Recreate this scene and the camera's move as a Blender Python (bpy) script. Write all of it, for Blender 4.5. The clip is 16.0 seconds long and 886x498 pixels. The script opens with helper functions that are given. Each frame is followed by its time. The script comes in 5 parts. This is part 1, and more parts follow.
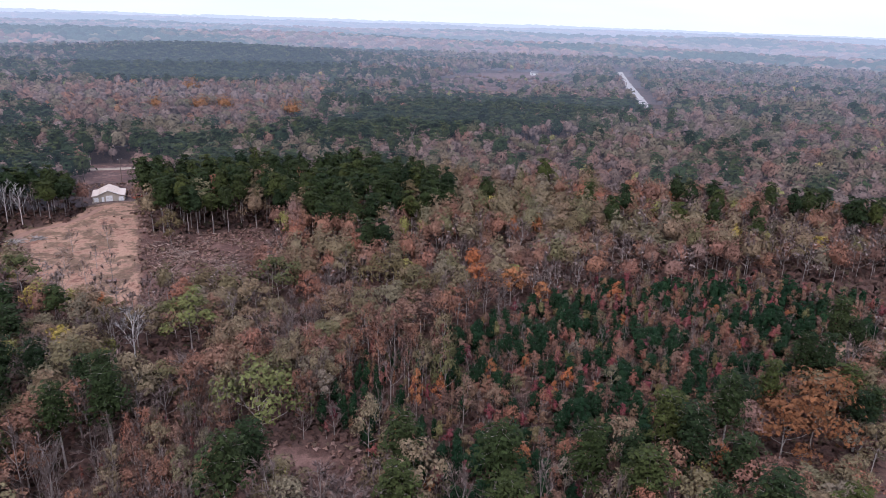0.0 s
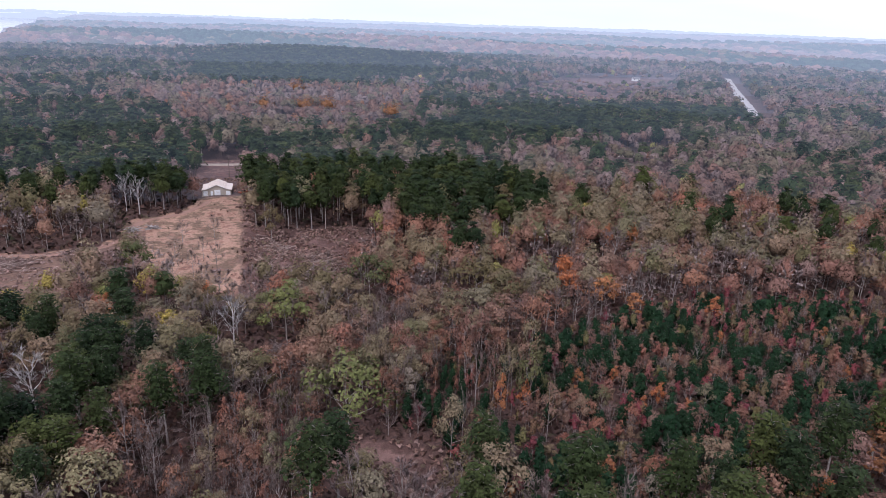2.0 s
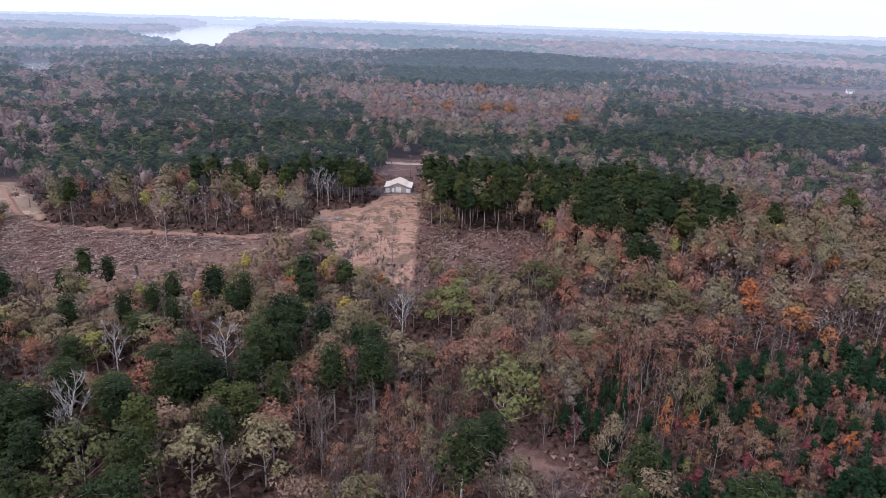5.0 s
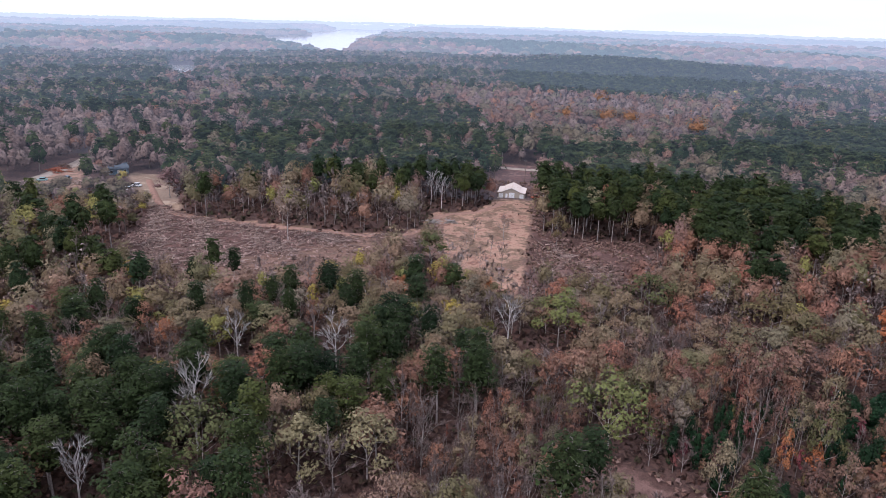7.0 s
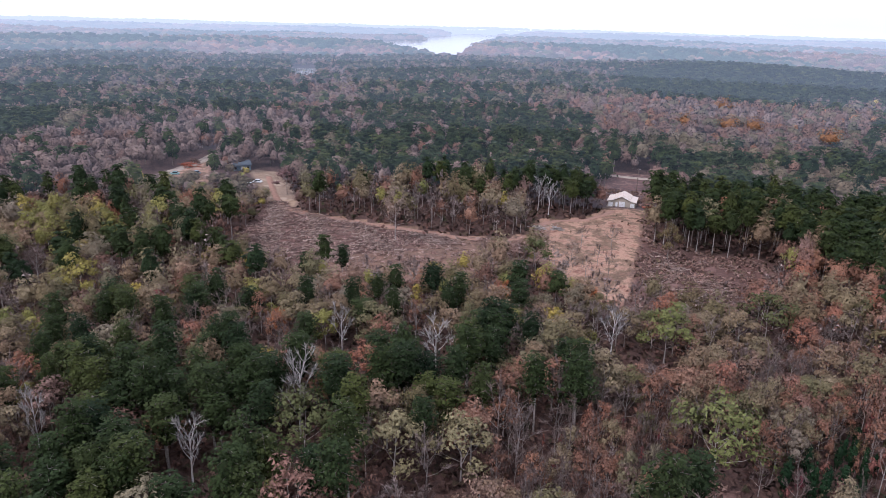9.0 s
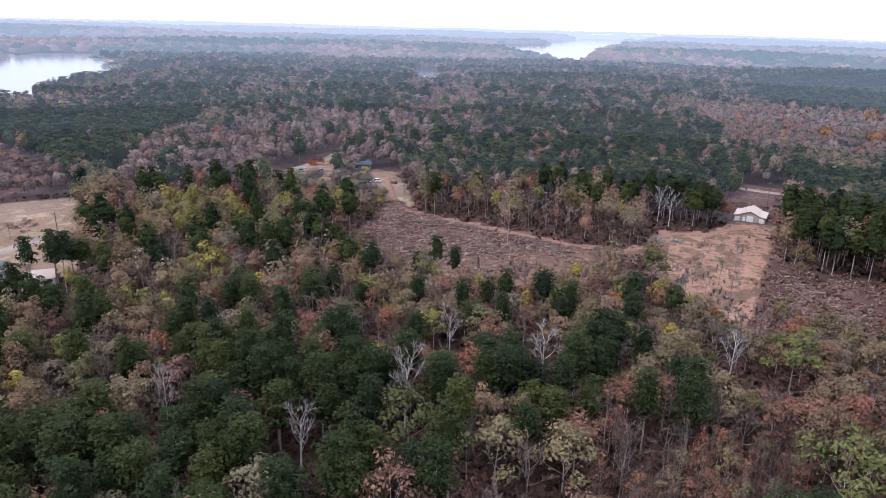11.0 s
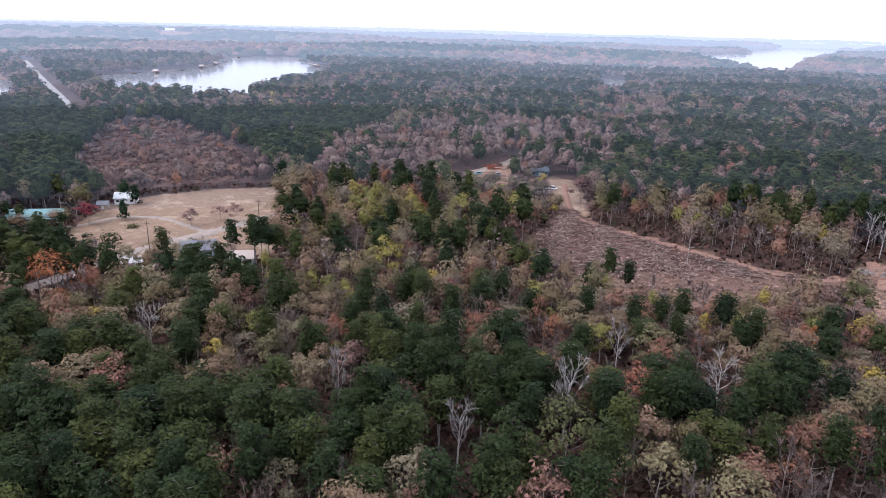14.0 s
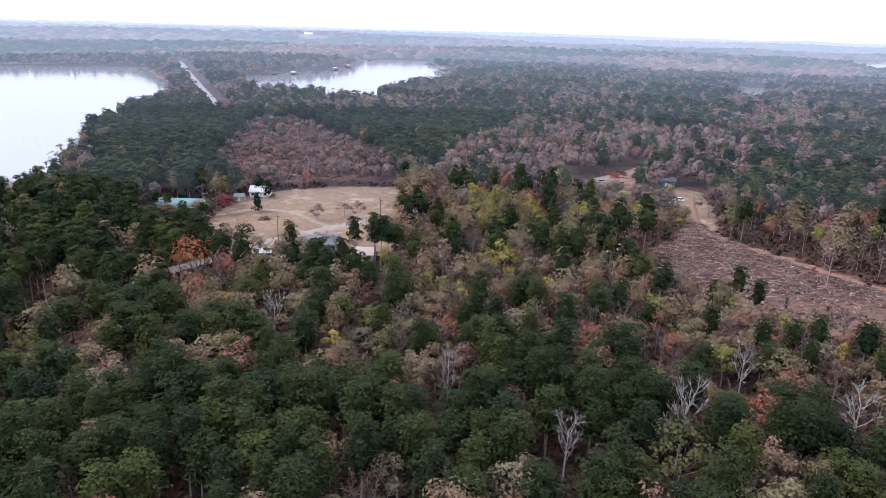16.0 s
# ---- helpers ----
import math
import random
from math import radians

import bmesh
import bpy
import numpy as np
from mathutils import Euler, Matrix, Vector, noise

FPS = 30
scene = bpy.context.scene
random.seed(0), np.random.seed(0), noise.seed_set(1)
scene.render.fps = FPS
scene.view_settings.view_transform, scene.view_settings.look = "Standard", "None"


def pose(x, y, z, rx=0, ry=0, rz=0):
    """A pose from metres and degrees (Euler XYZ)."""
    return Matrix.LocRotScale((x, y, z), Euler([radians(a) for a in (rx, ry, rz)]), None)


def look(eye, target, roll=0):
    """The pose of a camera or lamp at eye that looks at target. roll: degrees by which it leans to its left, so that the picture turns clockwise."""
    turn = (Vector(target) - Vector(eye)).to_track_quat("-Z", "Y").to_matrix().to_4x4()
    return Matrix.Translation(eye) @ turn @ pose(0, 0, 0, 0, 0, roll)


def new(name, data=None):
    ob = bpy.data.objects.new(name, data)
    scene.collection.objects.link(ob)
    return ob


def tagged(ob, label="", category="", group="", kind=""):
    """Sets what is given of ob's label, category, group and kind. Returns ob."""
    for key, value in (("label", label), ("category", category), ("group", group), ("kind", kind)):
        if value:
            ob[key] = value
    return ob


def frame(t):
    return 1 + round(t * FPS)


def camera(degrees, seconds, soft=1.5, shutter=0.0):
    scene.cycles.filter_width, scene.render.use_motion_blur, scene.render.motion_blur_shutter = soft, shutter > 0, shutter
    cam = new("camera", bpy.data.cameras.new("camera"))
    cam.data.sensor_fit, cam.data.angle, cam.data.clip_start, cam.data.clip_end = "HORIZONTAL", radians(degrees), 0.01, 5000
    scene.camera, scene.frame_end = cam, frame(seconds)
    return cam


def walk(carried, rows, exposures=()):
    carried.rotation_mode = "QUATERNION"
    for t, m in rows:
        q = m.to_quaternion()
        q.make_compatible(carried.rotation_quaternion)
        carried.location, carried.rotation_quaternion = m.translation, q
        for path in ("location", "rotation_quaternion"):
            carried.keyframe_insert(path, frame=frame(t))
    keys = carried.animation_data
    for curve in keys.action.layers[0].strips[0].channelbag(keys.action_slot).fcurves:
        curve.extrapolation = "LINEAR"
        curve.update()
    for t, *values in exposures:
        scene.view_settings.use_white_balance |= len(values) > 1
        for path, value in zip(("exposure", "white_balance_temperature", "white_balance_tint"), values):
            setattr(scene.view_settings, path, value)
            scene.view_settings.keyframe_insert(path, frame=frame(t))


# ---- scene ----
cam = camera(65.66, 16.0, soft=0.7)
# seconds, x, y, z, heading to the left, pitch, lean to the right
PATH = [
    (0.0, 0.00, 0.00, 75.00, 0.00, -18.69, -1.91),
    (0.5, -0.04, 0.00, 74.97, 2.04, -18.67, -1.99),
    (1.0, -0.07, 0.01, 74.94, 3.91, -18.64, -1.97),
    (1.5, -0.10, 0.01, 74.90, 6.02, -18.64, -1.91),
    (2.0, -0.14, 0.03, 74.87, 7.96, -18.62, -1.92),
    (2.5, -0.17, 0.05, 74.84, 10.18, -18.59, -1.91),
    (3.0, -0.20, 0.07, 74.81, 12.55, -18.59, -1.84),
    (3.5, -0.22, 0.11, 74.78, 14.85, -18.56, -1.85),
    (4.0, -0.24, 0.15, 74.75, 17.50, -18.59, -1.80),
    (6.5, -0.26, 0.51, 74.70, 30.20, -18.53, -1.75),
    (7.0, -0.29, 0.56, 74.69, 32.54, -18.49, -1.69),
    (7.5, -0.31, 0.60, 74.67, 35.09, -18.49, -1.71),
    (8.0, -0.34, 0.64, 74.65, 37.30, -18.45, -1.62),
    (10.5, -0.68, 0.81, 74.45, 48.92, -18.28, -1.55),
    (11.0, -0.78, 0.79, 74.42, 51.49, -18.26, -1.53),
    (11.5, -0.88, 0.76, 74.38, 54.09, -18.25, -1.55),
    (12.0, -0.97, 0.73, 74.35, 56.45, -18.23, -1.58),
    (12.5, -1.06, 0.69, 74.32, 59.05, -18.21, -1.54),
    (13.0, -1.15, 0.65, 74.29, 61.38, -18.17, -1.60),
    (13.5, -1.24, 0.61, 74.26, 63.74, -18.14, -1.57),
    (14.0, -1.32, 0.58, 74.24, 66.33, -18.12, -1.56),
    (14.5, -1.41, 0.55, 74.22, 68.69, -18.10, -1.60),
    (15.0, -1.49, 0.52, 74.21, 71.29, -18.08, -1.58),
    (15.5, -1.57, 0.50, 74.20, 73.96, -18.07, -1.56),
    (16.0, -1.65, 0.47, 74.19, 76.45, -18.04, -1.65),
]
walk(cam, [(t, pose(x, y, z, 90 + pitch, 0, yaw) @ pose(0, 0, 0, 0, 0, -lean)) for t, x, y, z, yaw, pitch, lean in PATH],
     exposures=[(0.0, 0.36, 5760, 22.0), (16.0, 0.52, 5800, 20.0)])

# ---- light: a bright overcast sky ----
world = bpy.data.worlds.new("overcast")
scene.world = world
world.use_nodes = True
wn = world.node_tree.nodes
sky = wn.new("ShaderNodeTexSky")
sky.sky_type, sky.sun_disc = "NISHITA", False
sky.sun_elevation, sky.sun_rotation = radians(42), radians(200)
sky.air_density, sky.dust_density = 1.0, 3.0
grey = wn.new("ShaderNodeHueSaturation")
grey.inputs["Saturation"].default_value = 0.12
grey.inputs["Value"].default_value = 0.10
cloud = wn.new("ShaderNodeTexNoise")
cloud.inputs["Scale"].default_value = 2.2
cloud.inputs["Detail"].default_value = 5
wmap = wn.new("ShaderNodeMapping")
wmap.inputs["Scale"].default_value = (1, 1, 7)
wtex = wn.new("ShaderNodeTexCoord")
wramp = wn.new("ShaderNodeValToRGB")
wramp.color_ramp.elements[0].position, wramp.color_ramp.elements[0].color = 0.3, (0.82, 0.90, 1.02, 1)
wramp.color_ramp.elements[1].position, wramp.color_ramp.elements[1].color = 0.7, (0.96, 1.02, 1.10, 1)
wmix = wn.new("ShaderNodeMix")
wmix.data_type = "RGBA"
wmix.inputs[0].default_value = 0.82
wl = world.node_tree.links
wl.new(sky.outputs[0], grey.inputs["Color"])
wl.new(wtex.outputs["Generated"], wmap.inputs[0])
wl.new(wmap.outputs[0], cloud.inputs["Vector"])
wl.new(cloud.outputs[0], wramp.inputs[0])
wl.new(grey.outputs[0], wmix.inputs[6])
wl.new(wramp.outputs[0], wmix.inputs[7])
wl.new(wmix.outputs[2], wn["Background"].inputs[0])
wn["Background"].inputs[1].default_value = 1.05
sun = new("sun", bpy.data.lights.new("sun", "SUN"))
sun.data.energy, sun.data.angle, sun.data.color = 1.4, radians(16), (1.0, 0.96, 0.9)
sun.matrix_world = look((0, 0, 400), (60, 260, 0))

# ---- plan: clearings, waters and kinds of wood, in metres round the viewpoint ----
YARD = [(-141, 262), (-124, 269), (-78, 173), (-80, 165), (-91, 164), (-106, 172), (-119, 179), (-131, 174), (-141, 194), (-139, 210), (-148, 225), (-133, 239)]
HOUSEPLOT = [(-146, 261), (-122, 270), (-130, 291), (-154, 283)]
EDGEFRONT = [(-194, 105), (-194, 111), (-172, 111), (-159, 116), (-147, 125), (-135, 136), (-127, 151), (-123, 166), (-112, 178), (-91, 160), (-103, 139), (-110, 131), (-119, 120), (-130, 110), (-141, 101), (-165, 95)]
CUTOVER = [(-194, 111), (-216, 131), (-229, 148), (-244, 161), (-240, 168), (-218, 161), (-203, 165), (-177, 172), (-158, 180), (-143, 192), (-137, 216), (-115, 182), (-123, 166), (-127, 151), (-135, 136), (-147, 125), (-159, 116), (-172, 111)]
SLASH = [(-104, 228), (-91, 226), (-67, 238), (-55, 227), (-51, 202), (-55, 188), (-57, 181), (-60, 171), (-69, 169), (-75, 168)]
GLADE = [(-36, 102), (-32, 107), (-26, 108), (-17, 107), (-13, 105), (-11, 93), (-18, 91), (-25, 89), (-32, 91)]
FIELD = [(-276, -28), (-312, -15), (-318, 0), (-323, 26), (-321, 55), (-226, 39), (-213, 24), (-212, 10), (-200, -7), (-218, -13), (-232, -17), (-245, -29)]
OLIVEWOOD = [(-112, -60), (-232, -60), (-232, 92), (-112, 92)]
LOTFRONT = [(-312, 141), (-296, 152), (-290, 162), (-300, 178), (-290, 190), (-262, 172), (-247, 163), (-215, 143), (-238, 124), (-266, 116)]
LOT = [(-312, 141), (-323, 158), (-335, 177), (-345, 198), (-332, 194), (-314, 175), (-290, 162), (-296, 152)]
LAWN = [(-306, 192), (-289, 199), (-261, 185), (-231, 169), (-224, 156), (-247, 163), (-269, 172)]
FARFIELD = [(-53, 704), (28, 984), (192, 1121), (143, 785), (80, 676), (4, 637)]
FARSTRIP = [(13, 886), (20, 941), (82, 1018), (189, 1085), (183, 989), (87, 899)]
RIGHTGAP = [(90, 154), (104, 160), (117, 162), (108, 148), (87, 146)]
SCRUB = [(-370, -36), (-509, -25), (-563, -6), (-531, 19), (-429, 49), (-374, 59), (-338, 39), (-337, 0), (-336, -26)]
PONDMUD = [(-187, -80), (-179, -57), (-177, -45), (-160, -42), (-158, -51), (-166, -72)]
HILLTOP = [(-2351, 47), (-2306, 176), (-2974, 219), (-3162, 96)]
LAKEL = [(-1017, -756), (-1123, -588), (-1170, -399), (-1178, -309), (-1201, -218), (-1068, -173), (-968, -150), (-901, -125), (-705, -100), (-624, -111), (-561, -114), (-522, -112), (-491, -117), (-441, -108), (-388, -106), (-352, -100), (-315, -93), (-299, -99), (-291, -105), (-245, -137)]
LAKER = [(-986, -66), (-1048, -18), (-1122, 55), (-1185, 99), (-1305, 136), (-1496, 162), (-1549, 243), (-1511, 329), (-1291, 288), (-1166, 294), (-911, 228), (-863, 201), (-822, 159), (-778, 121), (-718, 105), (-662, 90), (-649, 76), (-693, 37), (-726, 10), (-740, -20)]
LAKEF = [(-1907, 1746), (-2011, 2121), (-2417, 2554), (-2542, 2809), (-2890, 3320), (-3000, 3560), (-2702, 3473), (-2339, 3052), (-1631, 2100), (-1476, 1780), (-1160, 1374), (-957, 1120), (-925, 1034), (-1009, 1088), (-1151, 1197), (-1299, 1258)]
LAKEARM = [(-2720, 3600), (-2740, 3850), (-2330, 3230), (-2097, 2766)]
POND = [(-924, 658), (-887, 687), (-667, 516), (-678, 495)]
WEDGE = [(-124, 268), (-103, 231), (-72, 166), (-82, 156), (-82, 172)]
LAWNEDGE = [(-232, -20), (-232, -48), (-296, -58), (-296, -28)]
PALEFRONT = [(-167, 92), (-133, 104), (-111, 126), (-83, 99), (-94, 77), (-113, 66)]
BEHINDCUT = [(-243, 177), (-215, 206), (-155, 220), (-136, 199), (-165, 169), (-208, 155)]
PINEBLOCK = [(-117, 246), (-106, 230), (-93, 231), (-81, 221), (-67, 240), (-51, 229), (-34, 211), (-16, 220), (-4, 236), (8, 250), (-14, 290), (-60, 300), (-100, 300), (-118, 275)]
PINEROAD = [(-155, 350), (-81, 380), (-33, 387), (43, 436), (105, 502), (159, 585), (159, 614), (-1, 619), (-49, 523), (-84, 376), (-143, 339)]
PINEYARD = [(-156, 228), (-132, 246), (-148, 262), (-175, 262), (-172, 238)]
PINELEFT = [(-271, 237), (-265, 266), (-227, 283), (-195, 312), (-161, 335), (-155, 323), (-177, 285), (-233, 293), (-307, 277)]
PINENEAR = [(-145, 40), (-112, 62), (-88, 77), (-81, 96), (-90, 114), (-83, 117), (-74, 110), (-68, 95), (-70, 80), (-76, 65), (-83, 50), (-75, 42), (-98, 23)]
PINEDEEP = [(-130, -57), (-115, 26), (-107, 61), (-88, 48), (-86, 32), (-89, -42)]
PINEWEST = [(-289, -119), (-296, -86), (-364, -69), (-303, -34), (-250, -25), (-233, -41), (-201, -16), (-167, -33), (-147, -38), (-152, -67)]
PINEMIX = [(-252, 43), (-190, 84), (-157, 95), (-111, 51), (-118, 11), (-167, 16), (-194, 33)]
PINENECK = [(-366, -97), (-549, -105), (-672, -92), (-507, -43), (-576, -27), (-546, 46), (-547, 90), (-530, 192), (-459, 155), (-331, 55), (-433, 53), (-508, -13), (-303, -30)]
PINEHILL = [(-339, 628), (-464, 886), (-389, 1179), (-227, 1123), (-124, 860), (-228, 655)]
PINEFAR = [(-363, 271), (-331, 434), (-203, 366), (-150, 283), (-191, 249), (-207, 191), (-269, 209)]
SAPLINGS = [(-24, 108), (-17, 138), (11, 158), (45, 186), (89, 198), (147, 202), (115, 151), (81, 137), (70, 124), (52, 113), (37, 101), (20, 88), (-1, 86), (-13, 99)]
ORANGEBAND = [(-354, 539), (-288, 655), (-123, 697), (-82, 432), (-180, 409), (-223, 401)]
GREYBAND = [(-400, 92), (-477, 239), (-414, 309), (-290, 225), (-295, 136), (-272, 83), (-305, 69)]
RUSSETWEST = [(-465, -26), (-421, 51), (-296, 59), (-305, 0), (-310, -21)]
PALEBELT = [(-28, 176), (-11, 190), (21, 212), (73, 218), (162, 228), (133, 183), (40, 165), (9, 138), (-16, 125)]
OAKSIDE = [(59, 123), (96, 125), (67, 80), (44, 79)]
HARDNEAR = [(-62, 84), (-57, 96), (-45, 118), (-20, 146), (3, 150), (6, 112), (-33, 90), (-30, 83), (-63, 55), (-59, 67)]
YELLOWS = [(-259, 61), (-278, 90), (-236, 95), (-210, 85), (-215, 70), (-241, 59)]
GAPHOUSE = [(-143, 268), (-126, 274), (-154, 340), (-178, 329)]
GAPROAD = [(35, 427), (81, 448), (60, 328), (27, 317)]
FRONTBELT = [(-169, 93), (-115, 135), (-73, 164), (-59, 138), (-89, 112), (-105, 83), (-130, 68)]
MIDBELT = [(-92, 150), (-80, 165), (-60, 170), (-50, 190), (-46, 215), (-26, 205), (-17, 131), (-24, 118), (-51, 116), (-72, 117)]
ROAD = [(-420, 262), (-300, 283), (-225, 303), (-163, 326), (-87, 360), (3, 397), (56, 421), (166, 508), (281, 567), (373, 590), (470, 610)]
BACKROAD = [(270, 1127), (216, 828), (187, 660), (172, 570)]
CAUSEWAY = [(-1300, -165), (-1205, -149), (-890, -94), (-638, -51), (-560, -38)]
FIELDROAD = [(-205, -45), (-232, -14), (-245, 1), (-254, 18), (-260, 30), (-275, 50), (-292, 90), (-314, 142), (-325, 161), (-349, 198), (-368, 216)]
DRIVE = [(-254, 18), (-271, 8), (-282, 2), (-285, -14), (-276, -28), (-280, -40)]
TRACK = [(-285, 190), (-236, 161), (-216, 161), (-180, 174), (-159, 182), (-140, 189), (-138, 206), (-146, 225), (-134, 238), (-134, 258)]


def inside(poly, x, y):
    p = np.array(poly, float)
    r = np.zeros(np.shape(x), bool)
    for (x0, y0), (x1, y1) in zip(p, np.roll(p, -1, 0)):
        hit = (y0 > y) != (y1 > y)
        r ^= hit & (x < (x1 - x0) * (y - y0) / ((y1 - y0) or 1e-9) + x0)
    return r


def away(line, x, y, closed=False):
    """Distance from a line of points."""
    p = np.array(line, float)
    best = np.full(np.shape(x), 1e9)
    ends = np.roll(p, -1, 0) if closed else p[1:]
    for (x0, y0), (x1, y1) in zip(p, ends):
        dx, dy = x1 - x0, y1 - y0
        k = np.clip(((x - x0) * dx + (y - y0) * dy) / (dx * dx + dy * dy), 0, 1)
        best = np.minimum(best, np.hypot(x - x0 - k * dx, y - y0 - k * dy))
    return best


def ease(a, b, v):
    k = np.clip((v - a) / (b - a), 0, 1)
    return k * k * (3 - 2 * k)


LAKES = (LAKEL, LAKER, LAKEF, LAKEARM, POND)


def height(x, y):
    """The ground's height."""
    d = np.hypot(x, y)
    swell = np.sin(x / 190 + 1.3) * np.cos(y / 230) + 0.6 * np.sin((x + y) / 120 + 0.4) + 0.4 * np.sin((x - 1.7 * y) / 310)
    ridge = np.sin(x / 610 + 0.5 * np.sin(y / 900)) * np.cos(y / 720 + 0.8) + 0.5 * np.sin((x * 0.6 - y) / 430)
    z = 3.0 * swell * ease(330, 900, d) + 9.0 * ridge * ease(1100, 2600, d) * (1 - 0.8 * ease(2600, 4300, d)) + 20 * ease(1900, 5000, d)
    z += 17 * np.exp(-((x + 370) ** 2 / 230 ** 2 + (y - 1010) ** 2 / 130 ** 2))
    z += 6 * np.exp(-((x + 2900) ** 2 + (y - 140) ** 2) / 420 ** 2)
    z += 0.35 * np.sin(x / 9 + 0.7 * np.sin(y / 7)) * np.sin(y / 11) * ease(20, 60, d)
    for lake in LAKES:
        out = np.where(inside(lake, x, y), 0, away(lake, x, y, True))
        k = ease(0, 90, out)
        z = z * k + (1 - k) * np.where(out > 0, 0.5 * ease(0, 12, out) - 0.9, -3.0)
    return z


# ---- materials ----
def material(name, rough=0.85):
    m = bpy.data.materials.new(name)
    m.use_nodes = True
    b = m.node_tree.nodes["Principled BSDF"]
    b.inputs["Roughness"].default_value = rough
    b.inputs["Specular IOR Level"].default_value = 0.25
    return m, m.node_tree.nodes, m.node_tree.links, b


def ramp(nodes, colours, smooth=True):
    r = nodes.new("ShaderNodeValToRGB")
    e = r.color_ramp.elements
    while len(e) < len(colours):
        e.new(0.5)
    for i, c in enumerate(colours):
        e[i].position, e[i].color = i / max(1, len(colours) - 1), (*c, 1)
    return r


def mathn(nodes, links, op, a, b):
    n = nodes.new("ShaderNodeMath")
    n.operation = op
    for i, v in enumerate((a, b)):
        if isinstance(v, (int, float)):
            n.inputs[i].default_value = v
        else:
            links.new(v, n.inputs[i])
    return n.outputs[0]


def tinted(name, colours, haze=0.0, spread=0.25, rough=0.8, glow=0.14, soft=False, lace=0.0):
    """Leaves, twigs and bark: one colour a tree out of a range, and a shade of it for each leaf."""
    m, nodes, links, b = material(name, rough)
    b.inputs["Specular IOR Level"].default_value = 0.12
    info, att, geo = nodes.new("ShaderNodeObjectInfo"), nodes.new("ShaderNodeAttribute"), nodes.new("ShaderNodeNewGeometry")
    att.attribute_name = "tint"
    pick = mathn(nodes, links, "FRACT", mathn(nodes, links, "ADD", info.outputs["Random"], att.outputs["Fac"]), 0)
    r = ramp(nodes, colours)
    links.new(pick, r.inputs[0])
    bright = mathn(nodes, links, "ADD", mathn(nodes, links, "MULTIPLY", geo.outputs["Random Per Island"], 2 * spread), 1 - spread)
    hs = nodes.new("ShaderNodeHueSaturation")
    links.new(r.outputs[0], hs.inputs["Color"])
    grain = nodes.new("ShaderNodeTexNoise")
    grain.inputs["Scale"].default_value, grain.inputs["Detail"].default_value, grain.inputs["Roughness"].default_value = (4.5, 3, 0.7) if not haze else (0.8, 3, 0.7)
    links.new(geo.outputs["Position"], grain.inputs["Vector"])
    speck = mathn(nodes, links, "ADD", mathn(nodes, links, "MULTIPLY", grain.outputs[0], 1.7 if haze else 2.6), 0.15 if haze else -0.3)
    links.new(mathn(nodes, links, "MULTIPLY", bright, speck), hs.inputs["Value"])
    links.new(hs.outputs[0], b.inputs["Base Color"])
    if soft:
        # sprays are lit as the rounded clump of leaves that they stand for
        nrm, turn = nodes.new("ShaderNodeAttribute"), nodes.new("ShaderNodeVectorTransform")
        nrm.attribute_name = "soft"
        turn.vector_type, turn.convert_from, turn.convert_to = "NORMAL", "OBJECT", "WORLD"
        links.new(nrm.outputs["Vector"], turn.inputs[0])
        links.new(turn.outputs[0], b.inputs["Normal"])
    last = b.outputs[0]
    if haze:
        # painted haze: pale blue emission makes the woods from 300 m on glow faintly
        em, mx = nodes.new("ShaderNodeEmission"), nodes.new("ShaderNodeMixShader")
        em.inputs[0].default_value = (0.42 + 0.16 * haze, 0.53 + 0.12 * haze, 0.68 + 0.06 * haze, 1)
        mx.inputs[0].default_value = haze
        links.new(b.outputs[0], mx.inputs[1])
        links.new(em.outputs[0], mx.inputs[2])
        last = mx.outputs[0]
    elif glow:
        tr, mx = nodes.new("ShaderNodeBsdfTranslucent"), nodes.new("ShaderNodeMixShader")
        links.new(hs.outputs[0], tr.inputs[0])
        mx.inputs[0].default_value = glow
        links.new(b.outputs[0], mx.inputs[1])
        links.new(tr.outputs[0], mx.inputs[2])
        last = mx.outputs[0]
    if lace:
        # gaps between the leaves of a spray
        gap, hole, mx = nodes.new("ShaderNodeTexNoise"), nodes.new("ShaderNodeBsdfTransparent"), nodes.new("ShaderNodeMixShader")
        gap.inputs["Scale"].default_value, gap.inputs["Detail"].default_value = lace, 1.0
        links.new(geo.outputs["Position"], gap.inputs["Vector"])
        links.new(mathn(nodes, links, "GREATER_THAN", gap.outputs[0], 0.43), mx.inputs[0])
        links.new(hole.outputs[0], mx.inputs[1])
        links.new(last, mx.inputs[2])
        last = mx.outputs[0]
    links.new(last, nodes["Material Output"].inputs[0])
    return m


